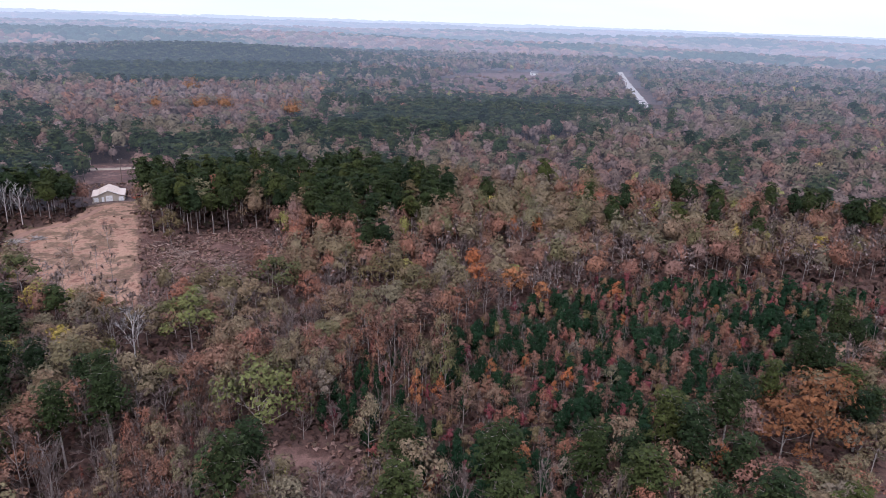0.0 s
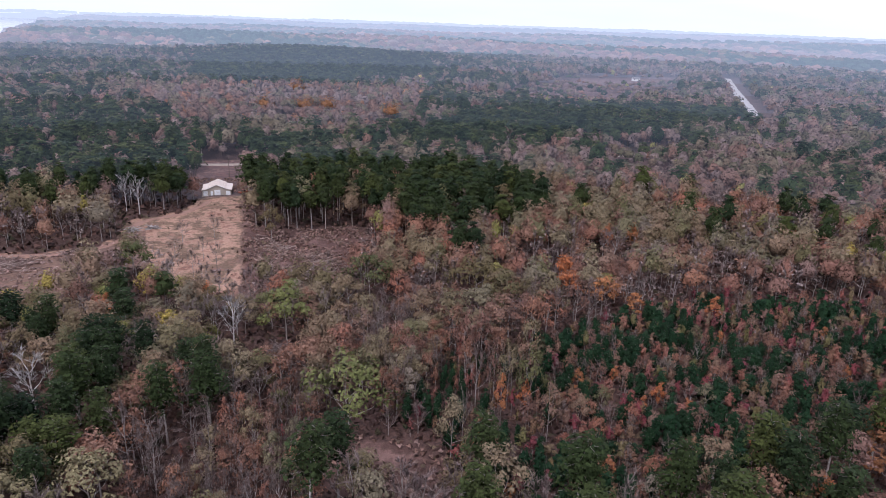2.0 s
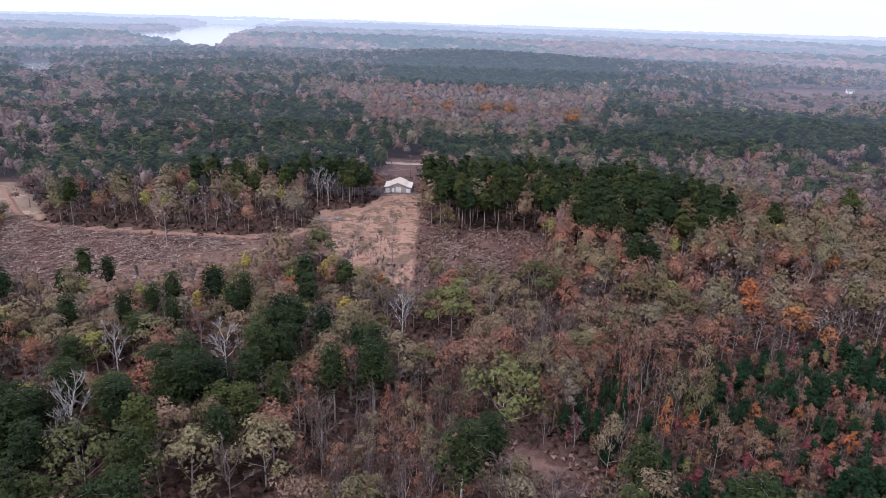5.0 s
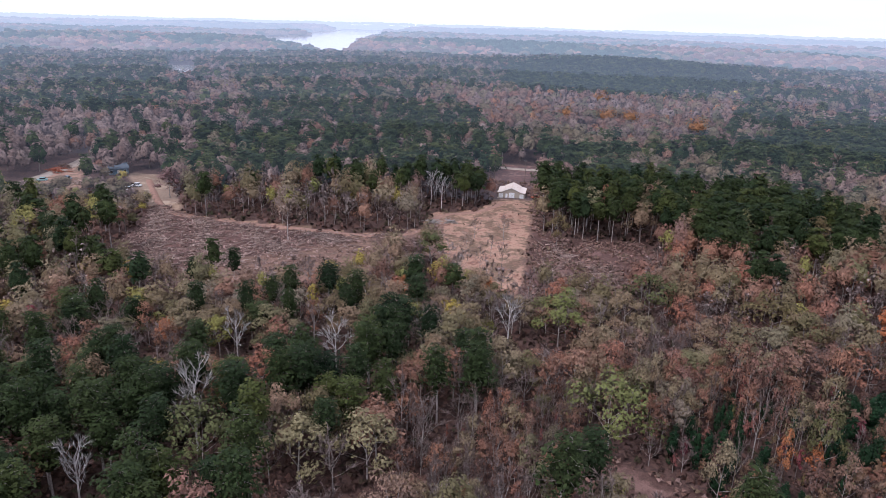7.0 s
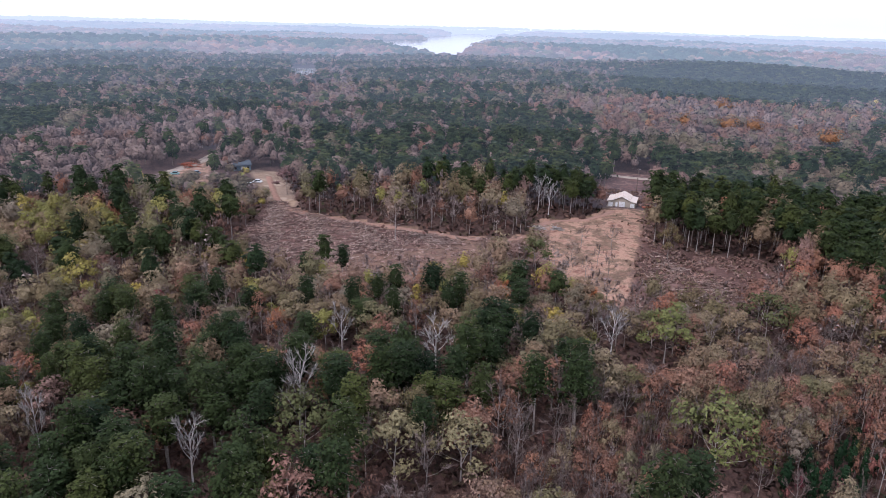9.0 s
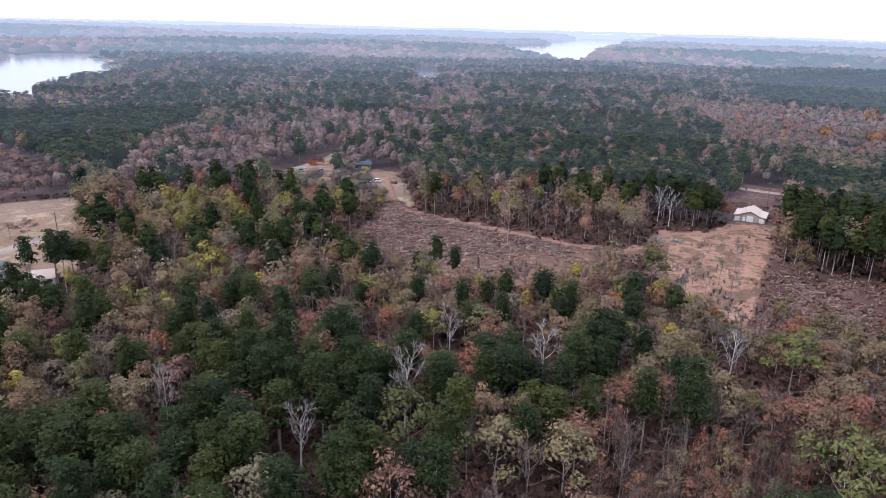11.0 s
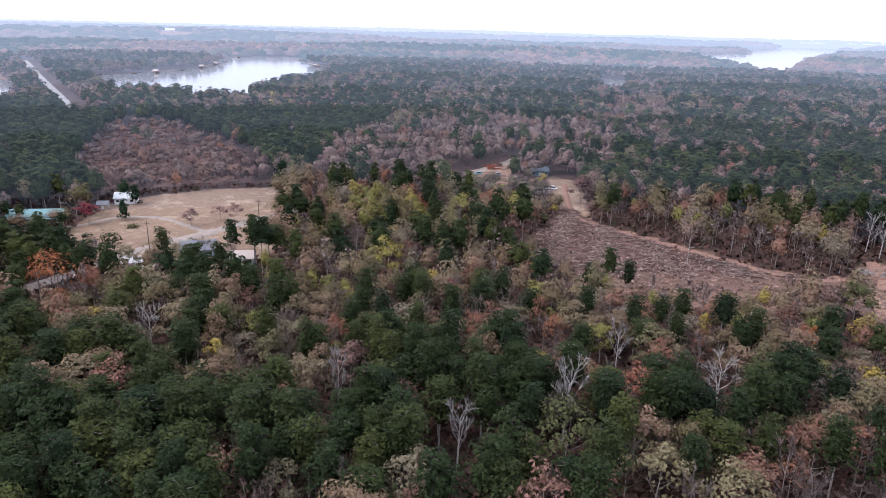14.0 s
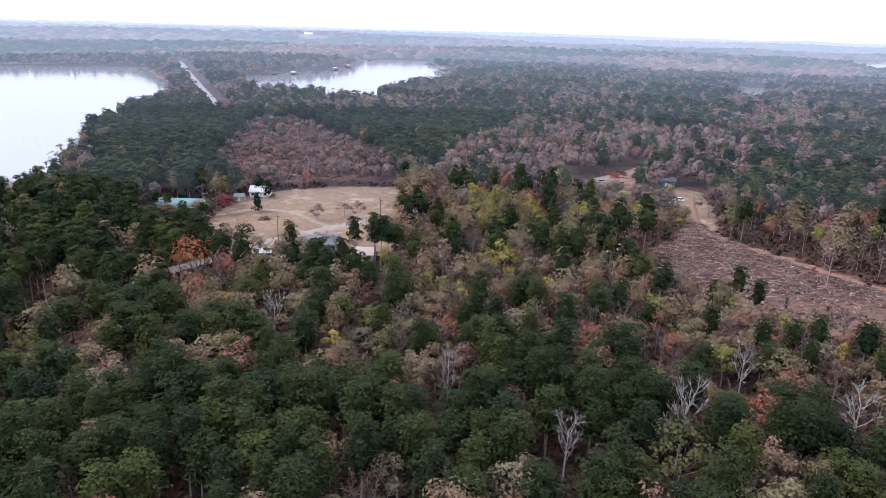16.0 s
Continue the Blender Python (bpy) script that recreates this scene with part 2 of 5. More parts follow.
COLOURS = {
    "pine": [(0.013, 0.024, 0.010), (0.031, 0.043, 0.012), (0.019, 0.032, 0.012), (0.062, 0.070, 0.018), (0.024, 0.038, 0.014), (0.043, 0.053, 0.015)],
    "young_pine": [(0.012, 0.034, 0.014), (0.020, 0.047, 0.018), (0.016, 0.034, 0.014)],
    "oak": [(0.15, 0.116, 0.062), (0.25, 0.19, 0.115), (0.20, 0.130, 0.080), (0.118, 0.110, 0.046), (0.27, 0.17, 0.112), (0.16, 0.140, 0.068), (0.24, 0.185, 0.14)],
    "russet": [(0.23, 0.118, 0.080), (0.16, 0.088, 0.066), (0.29, 0.14, 0.086), (0.23, 0.146, 0.104), (0.31, 0.128, 0.078), (0.22, 0.14, 0.115)],
    "bare": [(0.30, 0.22, 0.19), (0.24, 0.172, 0.155), (0.34, 0.26, 0.225), (0.29, 0.195, 0.165)],
    "gum": [(0.23, 0.062, 0.062), (0.17, 0.050, 0.058), (0.27, 0.125, 0.085), (0.16, 0.10, 0.055), (0.23, 0.13, 0.10), (0.14, 0.125, 0.048), (0.26, 0.08, 0.07)],
    "orange": [(0.42, 0.14, 0.055), (0.33, 0.125, 0.055), (0.44, 0.19, 0.08)],
    "yellow": [(0.403, 0.293, 0.072), (0.234, 0.215, 0.065), (0.286, 0.247, 0.078), (0.182, 0.182, 0.062)],
    "dead": [(0.52, 0.47, 0.43), (0.44, 0.39, 0.36)],
}
TONES = {
    "green": [(0.15, 0.155, 0.052), (0.165, 0.165, 0.056)], "tan": [(0.22, 0.18, 0.095), (0.20, 0.165, 0.085)], "dark": [(0.085, 0.092, 0.034), (0.10, 0.10, 0.04)],
    "brown": [(0.15, 0.105, 0.05), (0.13, 0.10, 0.045)], "rust": [(0.21, 0.088, 0.036), (0.18, 0.075, 0.034)], "amber": [(0.28, 0.135, 0.065), (0.24, 0.12, 0.06)], "salmon": [(0.52, 0.17, 0.10), (0.50, 0.15, 0.07)],
    "crimson": [(0.22, 0.05, 0.06), (0.20, 0.05, 0.055)], "sand": [(0.27, 0.19, 0.145), (0.25, 0.18, 0.14)], "mauve": [(0.25, 0.14, 0.13), (0.22, 0.13, 0.12)],
}
LEAF = {k: tinted(k + "_foliage", v, soft=True, lace=0 if k in ("dead", "bare") else 2.6) for k, v in COLOURS.items()}
TONE = {k: tinted(k + "_leaves", v, soft=True, lace=2.6) for k, v in TONES.items()}
BARK = tinted("grey_brown_bark", [(0.27, 0.23, 0.20), (0.36, 0.31, 0.275), (0.20, 0.165, 0.145)], spread=0.2, glow=0)
PALEBARK = tinted("bleached_wood", [(0.54, 0.49, 0.45), (0.46, 0.41, 0.38)], spread=0.2, glow=0)
WEED = tinted("dry_tan_weeds", [(0.25, 0.145, 0.11), (0.18, 0.105, 0.078), (0.29, 0.185, 0.15), (0.12, 0.085, 0.05)], soft=True)
BRUSH = tinted("brown_undergrowth", [(0.12, 0.062, 0.048), (0.086, 0.053, 0.041), (0.15, 0.078, 0.060), (0.062, 0.056, 0.030)], soft=True)
FARCOLOURS = {
    "dark": [(0.026, 0.048, 0.034), (0.034, 0.055, 0.036), (0.04, 0.058, 0.036)],
    "warm": [(0.19, 0.10, 0.075), (0.14, 0.085, 0.075), (0.23, 0.12, 0.08), (0.18, 0.13, 0.11), (0.12, 0.07, 0.06)],
    "olive": [(0.10, 0.095, 0.055), (0.13, 0.10, 0.06), (0.11, 0.085, 0.06)],
}
# shares of painted haze, one for each distance band from 300 m out
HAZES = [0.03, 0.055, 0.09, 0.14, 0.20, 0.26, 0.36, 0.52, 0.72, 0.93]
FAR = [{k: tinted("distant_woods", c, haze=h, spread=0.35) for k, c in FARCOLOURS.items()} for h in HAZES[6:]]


def ground_material(name, haze=0.0):
    m, nodes, links, b = material(name, 0.95)
    zone, co = nodes.new("ShaderNodeAttribute"), nodes.new("ShaderNodeTexCoord")
    zone.attribute_name = "zone"
    sep = nodes.new("ShaderNodeSeparateColor")
    links.new(zone.outputs["Color"], sep.inputs[0])

    def noise_at(scale, detail=6, rough=0.65):
        n = nodes.new("ShaderNodeTexNoise")
        n.inputs["Scale"].default_value, n.inputs["Detail"].default_value, n.inputs["Roughness"].default_value = scale, detail, rough
        links.new(co.outputs["Object"], n.inputs["Vector"])
        return n.outputs[0]

    fine, broad, patch = noise_at(0.9), noise_at(0.05, 8), noise_at(0.11, 10, 0.72)

    def colours(source, cs):
        r = ramp(nodes, cs)
        spreadn = mathn(nodes, links, "MULTIPLY", mathn(nodes, links, "SUBTRACT", source, 0.28), 2.2)
        links.new(spreadn, r.inputs[0])
        return r.outputs[0]

    def blend(f, a, c):
        n = nodes.new("ShaderNodeMix")
        n.data_type = "RGBA"
        links.new(f, n.inputs[0])
        links.new(a, n.inputs[6])
        links.new(c, n.inputs[7])
        return n.outputs[2]

    def edged(mask):
        j = mathn(nodes, links, "ADD", mask, mathn(nodes, links, "MULTIPLY", mathn(nodes, links, "SUBTRACT", patch, 0.5), 0.9))
        r = nodes.new("ShaderNodeMapRange")
        r.inputs[1].default_value, r.inputs[2].default_value = 0.38, 0.62
        links.new(j, r.inputs[0])
        return r.outputs[0]

    litter = colours(fine, [(0.038, 0.022, 0.018), (0.075, 0.043, 0.034), (0.12, 0.066, 0.052), (0.058, 0.044, 0.030)])
    soil = colours(patch, [(0.10, 0.045, 0.032), (0.19, 0.088, 0.060), (0.38, 0.22, 0.15), (0.13, 0.085, 0.052), (0.28, 0.145, 0.10), (0.10, 0.055, 0.036)])
    grass = colours(patch, [(0.17, 0.11, 0.072), (0.31, 0.21, 0.14), (0.24, 0.155, 0.10), (0.38, 0.275, 0.19), (0.27, 0.175, 0.115)])
    scrub = colours(patch, [(0.06, 0.03, 0.024), (0.15, 0.075, 0.058), (0.085, 0.045, 0.036), (0.22, 0.125, 0.10), (0.075, 0.042, 0.034)])
    c = blend(edged(sep.outputs[0]), litter, soil)
    c = blend(edged(sep.outputs[1]), c, grass)
    c = blend(edged(sep.outputs[2]), c, scrub)
    hs = nodes.new("ShaderNodeHueSaturation")
    links.new(c, hs.inputs["Color"])
    links.new(mathn(nodes, links, "ADD", mathn(nodes, links, "MULTIPLY", broad, 0.9), 0.55), hs.inputs["Value"])
    links.new(hs.outputs[0], b.inputs["Base Color"])
    bump = nodes.new("ShaderNodeBump")
    bump.inputs["Distance"].default_value = 0.4
    links.new(fine, bump.inputs["Height"])
    links.new(bump.outputs[0], b.inputs["Normal"])
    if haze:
        # haze put into the ground as a share of pale blue emission
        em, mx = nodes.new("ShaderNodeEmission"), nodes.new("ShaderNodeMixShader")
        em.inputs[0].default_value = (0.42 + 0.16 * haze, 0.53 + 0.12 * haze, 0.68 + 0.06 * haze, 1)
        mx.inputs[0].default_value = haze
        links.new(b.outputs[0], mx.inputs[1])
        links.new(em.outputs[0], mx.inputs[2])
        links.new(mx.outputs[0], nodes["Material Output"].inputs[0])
    return m


def plain(name, colour, vary=0.25, scale=1.5, rough=0.7, metal=0.0):
    m, nodes, links, b = material(name, rough)
    co, n = nodes.new("ShaderNodeTexCoord"), nodes.new("ShaderNodeTexNoise")
    n.inputs["Scale"].default_value, n.inputs["Detail"].default_value = scale, 6
    links.new(co.outputs["Object"], n.inputs["Vector"])
    r = ramp(nodes, [tuple(v * (1 - vary) for v in colour), tuple(min(1, v * (1 + vary)) for v in colour)])
    links.new(n.outputs[0], r.inputs[0])
    links.new(r.outputs[0], b.inputs["Base Color"])
    b.inputs["Metallic"].default_value = metal
    return m


water_mat, wnodes, wlinks, wb = material("lake_water", 0.10)
wb.inputs["Base Color"].default_value = (0.30, 0.30, 0.30, 1)
wb.inputs["IOR"].default_value = 1.8
wb.inputs["Specular IOR Level"].default_value = 0.9
wco, wnoise, wbump = wnodes.new("ShaderNodeTexCoord"), wnodes.new("ShaderNodeTexNoise"), wnodes.new("ShaderNodeBump")
wnoise.inputs["Scale"].default_value, wnoise.inputs["Detail"].default_value = 0.25, 4
wbump.inputs["Distance"].default_value = 0.05
wlinks.new(wco.outputs["Object"], wnoise.inputs["Vector"])
wlinks.new(wnoise.outputs[0], wbump.inputs["Height"])
wlinks.new(wbump.outputs[0], wb.inputs["Normal"])
MUD = plain("muddy_water", (0.085, 0.045, 0.035), rough=0.25)
GRAVEL = plain("pale_gravel", (0.33, 0.265, 0.215), 0.4, 0.35, 0.95)
DIRT = plain("red_dirt", (0.29, 0.165, 0.12), 0.3, 0.5, 0.95)
ASPHALT = plain("worn_asphalt", (0.40, 0.38, 0.37), 0.2, 0.4, 0.9)
SIDING = plain("beige_siding", (0.42, 0.36, 0.29), 0.08, 0.8)
TANROOF = plain("tan_metal_roof", (0.62, 0.51, 0.43), 0.1, 0.5, 0.5)
WHITE = plain("white_paint", (0.80, 0.79, 0.77), 0.05)
DARKROOF = plain("grey_shingles", (0.20, 0.20, 0.21), 0.3, 1.2)
TEAL = plain("teal_metal_roof", (0.20, 0.34, 0.33), 0.12, 0.4, 0.45)
BLUE = plain("blue_grey_siding", (0.20, 0.27, 0.32), 0.12)
DARKGLASS = plain("dark_window_glass", (0.03, 0.035, 0.04), 0.1, 1, 0.1)
POLE = plain("weathered_pole", (0.16, 0.12, 0.10), 0.3, 2)
RUST = plain("rusty_paint", (0.30, 0.09, 0.05), 0.3, 3, 0.5)
TYRE = plain("black_rubber", (0.02, 0.02, 0.02), 0.2)
LOGS = tinted("cut_logs_and_slash", [(0.26, 0.17, 0.135), (0.14, 0.085, 0.07), (0.38, 0.28, 0.23), (0.10, 0.062, 0.05)], glow=0)


# ---- mesh helpers ----
def mesh_of(name, verts, quads, mat, tint=None, smooth=False, soft=None):
    """A mesh from arrays of corners and faces of four corners; a face that repeats its last corner has three."""
    verts, quads = np.asarray(verts, np.float32), np.asarray(quads, np.int32)
    me = bpy.data.meshes.new(name)
    me.vertices.add(len(verts))
    me.vertices.foreach_set("co", verts.ravel())
    corners = np.ones(quads.shape, bool)
    corners[:, 3] = quads[:, 3] != quads[:, 2]
    count = corners.sum(1)
    me.loops.add(int(count.sum()))
    me.loops.foreach_set("vertex_index", quads[corners])
    me.polygons.add(len(quads))
    me.polygons.foreach_set("loop_start", np.concatenate([[0], np.cumsum(count)[:-1]]).astype(np.int32))
    if smooth:
        me.polygons.foreach_set("use_smooth", np.ones(len(quads), bool))
    if tint is not None:
        me.attributes.new("tint", "FLOAT", "POINT").data.foreach_set("value", np.asarray(tint, np.float32))
    if soft is not None:
        me.attributes.new("soft", "FLOAT_VECTOR", "POINT").data.foreach_set("vector", np.asarray(soft, np.float32).ravel())
    me.update(calc_edges=True)
    for m in mat if isinstance(mat, (list, tuple)) else [mat]:
        me.materials.append(m)
    return me


def part(name, bm, mat, parent, label=""):
    """One bmesh as a mesh object under a thing or a part."""
    me = bpy.data.meshes.new(name)
    bm.to_mesh(me)
    bm.free()
    me.materials.append(mat)
    ob = new(name, me)
    ob.parent = parent
    return tagged(ob, label)


def thing(name, m, label, category, group=""):
    ob = new(name)
    ob.empty_display_size = 0.5
    ob.matrix_world = m
    return tagged(ob, label, category, group)


def box(bm, x0, y0, z0, x1, y1, z1, bevel=0.0):
    g = bmesh.ops.create_cube(bm, size=1)
    bmesh.ops.transform(bm, matrix=Matrix.Translation(((x0 + x1) / 2, (y0 + y1) / 2, (z0 + z1) / 2)) @ Matrix.Diagonal((x1 - x0, y1 - y0, z1 - z0, 1)), verts=g["verts"])
    if bevel:
        bmesh.ops.bevel(bm, geom=list({e for v in g["verts"] for e in v.link_edges}), offset=bevel, segments=1, affect="EDGES")
    return bm


def boxed(*a, bevel=0.0):
    return box(bmesh.new(), *a, bevel=bevel)


def prism(bm, outline, y0, y1):
    """An outline in x and z, drawn out along y."""
    a = [bm.verts.new((x, y0, z)) for x, z in outline]
    b = [bm.verts.new((x, y1, z)) for x, z in outline]
    bm.faces.new(a)
    bm.faces.new(b[::-1])
    for i in range(len(a)):
        j = (i + 1) % len(a)
        bm.faces.new((a[j], a[i], b[i], b[j]))
    return bm


# ---- ground: one sheet to the horizon ----
fine_az = np.radians(np.arange(-40, 118, 0.55))
rest_az = np.radians(np.arange(118, 320, 4.0))
AZ = np.concatenate([fine_az, rest_az])
RINGS = np.concatenate([[0.5, 12, 30], 45 * 1.019 ** np.arange(0, 260)])
RINGS = RINGS[RINGS < 4960]
ga, gr = np.meshgrid(AZ, RINGS)
gx, gy = -np.sin(ga) * gr, np.cos(ga) * gr
gz = height(gx, gy)
na, nr = len(AZ), len(RINGS)
idx = np.arange(na * nr).reshape(nr, na)
nxt = np.roll(idx, -1, 1)
gq = np.stack([idx[:-1], nxt[:-1], nxt[1:], idx[1:]], -1).reshape(-1, 4)[:, ::-1]
SOIL = [YARD, RIGHTGAP, LOT, HILLTOP]
GRASS = [FIELD, LAWN, FARSTRIP]
ROUGH = [WEDGE, GAPHOUSE, GAPROAD, CUTOVER, SLASH, SCRUB, FARFIELD]
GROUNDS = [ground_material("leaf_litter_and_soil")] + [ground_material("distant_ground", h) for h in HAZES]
gme = mesh_of("ground", np.stack([gx, gy, gz], -1).reshape(-1, 3), gq, GROUNDS, smooth=True)
fx, fy = gx.ravel(), gy.ravel()
zone = np.zeros((na * nr, 4), np.float32)
zone[:, 3] = 1
for col, group in enumerate((SOIL, GRASS, ROUGH)):
    for poly in group:
        rim = away(poly, fx, fy, True) * np.where(inside(poly, fx, fy), 1, -1)
        zone[:, col] = np.maximum(zone[:, col], np.clip(0.5 + rim / 9, 0, 1))
zone[:, 2] = np.maximum(zone[:, 2], 0.52 * inside(GLADE, fx, fy))
zone[:, 0] = np.maximum(zone[:, 0], (away(TRACK, fx, fy) < 3.2) | (away(ROAD, fx, fy) < 7))
zone[:, 0] = np.maximum(zone[:, 0], 0.95 * (np.hypot((fx + 68) / 7, (fy - 192) / 13) < 1))
east = inside(CUTOVER, fx, fy) & (fx > -172 + 0.35 * (fy - 130))
zone[east, 0], zone[east, 2] = 0.52, 0.42
for lake in LAKES:
    zone[:, 0] = np.maximum(zone[:, 0], 0.9 * (away(lake, fx, fy, True) < 9))
gme.attributes.new("zone", "FLOAT_COLOR", "POINT").data.foreach_set("color", zone.ravel())
# bounds of the bands; each further ring of ground gets more painted haze
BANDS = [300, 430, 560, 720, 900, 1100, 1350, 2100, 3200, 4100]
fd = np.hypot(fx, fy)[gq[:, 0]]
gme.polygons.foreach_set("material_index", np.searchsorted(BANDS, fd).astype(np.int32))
gme.update()
tagged(new("ground", gme), "rolling ground of brown leaf litter, red soil and dry grass", "ground", kind="structure")


def sheet(name, poly, z, mat, label, category):
    bm = bmesh.new()
    bm.faces.new([bm.verts.new((x, y, z)) for x, y in poly])
    bmesh.ops.triangulate(bm, faces=bm.faces[:])
    for f in bm.faces:
        f.normal_update()
        if f.normal.z < 0:
            f.normal_flip()
    me = bpy.data.meshes.new(name)
    bm.to_mesh(me)
    bm.free()
    me.materials.append(mat)
    return tagged(new(name, me), label, category, kind="structure")


def smooth_line(line, step):
    p = np.array(line, float)
    for _ in range(2):
        q = np.empty((2 * len(p), 2))
        q[0::2], q[1::2] = np.vstack([p[:1], 0.75 * p[1:] + 0.25 * p[:-1]]), np.vstack([0.75 * p[:-1] + 0.25 * p[1:], p[-1:]])
        q[0::2][1:], q[1::2][:-1] = 0.25 * p[:-1] + 0.75 * p[1:], 0.75 * p[:-1] + 0.25 * p[1:]
        order = [q[0]]
        for i in range(len(p) - 1):
            order += [0.75 * p[i] + 0.25 * p[i + 1], 0.25 * p[i] + 0.75 * p[i + 1]]
        p = np.array(order + [p[-1]])
    s = np.concatenate([[0], np.cumsum(np.hypot(*np.diff(p, axis=0).T))])
    t = np.linspace(0, s[-1], max(2, int(s[-1] / step)))
    return np.stack([np.interp(t, s, p[:, 0]), np.interp(t, s, p[:, 1])], -1)


def strip(name, line, width, mat, label, category, lift=0.22):
    """A road of even width that follows the ground, with a low crown."""
    p = smooth_line(line, 4.0)
    d = np.gradient(p, axis=0)
    d /= np.hypot(d[:, 0], d[:, 1])[:, None]
    side = np.stack([-d[:, 1], d[:, 0]], -1)
    wob = 0.12 * width * np.sin(np.arange(len(p)) * 1.1) * np.sin(np.arange(len(p)) * 0.37)
    cols = []
    for k, up in ((-0.5, -0.3), (-0.44, 0.0), (0, 0.06), (0.44, 0.0), (0.5, -0.3)):
        q = p + side * (k * width + np.sign(k) * wob * 0.5)[:, None] if k else p
        cols.append(np.column_stack([q, height(q[:, 0], q[:, 1]) + lift + up]))
    v = np.stack(cols, 1).reshape(-1, 3)
    i = np.arange(len(p) * 5).reshape(len(p), 5)
    quads = np.stack([i[:-1, :-1], i[1:, :-1], i[1:, 1:], i[:-1, 1:]], -1).reshape(-1, 4)[:, ::-1]
    return tagged(new(name, mesh_of(name, v, quads, mat, smooth=True)), label, category, kind="structure")


sheet("water_lake", LAKEL, -0.6, water_mat, "calm pale lake reflecting the white sky", "lake")
sheet("water_inlet", LAKER, -0.6, water_mat, "calm lake inlet between wooded shores", "lake")
sheet("water_far_lake", LAKEF, -0.6, water_mat, "distant lake with an uneven wooded shore", "lake")
sheet("water_far_arm", LAKEARM, -0.6, water_mat, "narrow arm of the distant lake", "lake")
sheet("water_pond", POND, -0.6, water_mat, "small pond among distant woods", "pond")
sheet("water_muddy_pond", PONDMUD, 0.45, MUD, "shallow reddish-brown muddy pond", "pond")
strip("road", ROAD, 4.5, GRAVEL, "pale gravel road through the woods", "road")
strip("road_far", BACKROAD, 11, ASPHALT, "pale straight road cut through distant woods", "road", 0.4)
strip("road_causeway", CAUSEWAY, 9, ASPHALT, "pale road crossing the lake on a causeway", "road", 0.5)
strip("road_field", FIELDROAD, 6, GRAVEL, "pale worn country road beside the field", "road")
strip("road_drive", DRIVE, 2.4, GRAVEL, "curved pale gravel drive across dry grass", "driveway")
strip("track", TRACK, 3, DIRT, "rutted red dirt track to the house", "track", 0.12)

# ---- trees ----
rng = np.random.default_rng(7)


def unit(v):
    return v / np.maximum(np.linalg.norm(v, axis=-1, keepdims=True), 1e-9)


def limbs(a, b, ra, rb, n=3):
    """Tapered limbs from points a to points b: corners and faces."""
    a, b = np.atleast_2d(a).astype(float), np.atleast_2d(b).astype(float)
    ra, rb = np.broadcast_to(ra, len(a)), np.broadcast_to(rb, len(a))
    d = unit(b - a)
    u = unit(np.cross(d, np.where(np.abs(d[:, 2:]) > 0.9, [[1.0, 0, 0]], [[0, 0, 1.0]])))
    w = np.cross(d, u)
    k = np.arange(n) * 2 * np.pi / n
    ring = np.cos(k)[None, :, None] * u[:, None] + np.sin(k)[None, :, None] * w[:, None]
    v = np.concatenate([a[:, None] + ring * ra[:, None, None], b[:, None] + ring * rb[:, None, None]], 1)
    i, j = np.arange(n), (np.arange(n) + 1) % n
    q = np.stack([i, j, j + n, i + n], -1)
    return v.reshape(-1, 3), (q[None] + (np.arange(len(a)) * 2 * n)[:, None, None]).reshape(-1, 4)


def leaves(c, size, r, up=0.35, slim=0.75, out=None):
    """Small ragged leaf sprays at points c, facing out of their clump."""
    m = len(c)
    n = unit(r.normal(size=(m, 3)) * (1.0 if out is None else 0.3) + [0, 0, up] + (0 if out is None else out))
    u = unit(np.cross(n, r.normal(size=(m, 3))))
    w = np.cross(n, u)
    s = (size * r.uniform(0.6, 1.35, m))[:, None]
    k = r.uniform(0.7, 1.25, (3, m, 1))
    v = np.stack([c + u * s * k[0], c - u * s * 0.5 + w * s * slim * k[1], c - u * s * 0.45 - w * s * slim * k[2]], 1)
    lit = unit((unit(r.normal(size=(m, 3))) if out is None else unit(out)) + r.normal(0, 0.34, (m, 3)) + [0, 0, 0.3])
    return v.reshape(-1, 3), np.arange(3 * m).reshape(-1, 3)[:, [0, 1, 2, 2]], np.repeat(lit, 3, 0)


def twigs(a, b, w, r):
    """Thin flat twigs."""
    m = len(a)
    d = unit(b - a)
    s = unit(np.cross(d, r.normal(size=(m, 3)))) * (w * r.uniform(0.6, 1.3, m))[:, None]
    v = np.stack([a - s, a + s, b], 1)
    lit = unit(r.normal(size=(m, 3)) * 0.8 + [0, 0, 0.7])
    return v.reshape(-1, 3), np.arange(3 * m).reshape(-1, 3)[:, [0, 1, 2, 2]], np.repeat(lit, 3, 0)


def heart(r, centre, radii, n):
    """The shaded inside of a crown: an uneven closed clump behind the outer sprays."""
    k = np.arange(n) * 2 * np.pi / n
    rows = ((-0.75, 0.55), (-0.1, 1.0), (0.6, 0.75))
    v = np.concatenate([np.stack([np.cos(k + i) * w, np.sin(k + i) * w, np.full(n, z)], -1) * r.uniform(0.78, 1.15, (n, 1)) for i, (z, w) in enumerate(rows)] + [[[0, 0, 1.0]]])
    i, j = np.arange(n), (np.arange(n) + 1) % n
    q = np.concatenate([np.stack([i, j, j + n, i + n], -1), np.stack([i + n, j + n, j + 2 * n, i + 2 * n], -1), np.stack([i + 2 * n, j + 2 * n, 0 * i + 3 * n, 0 * i + 3 * n], -1)])
    return v * radii + centre, q, unit(v + [0, 0, 0.2])


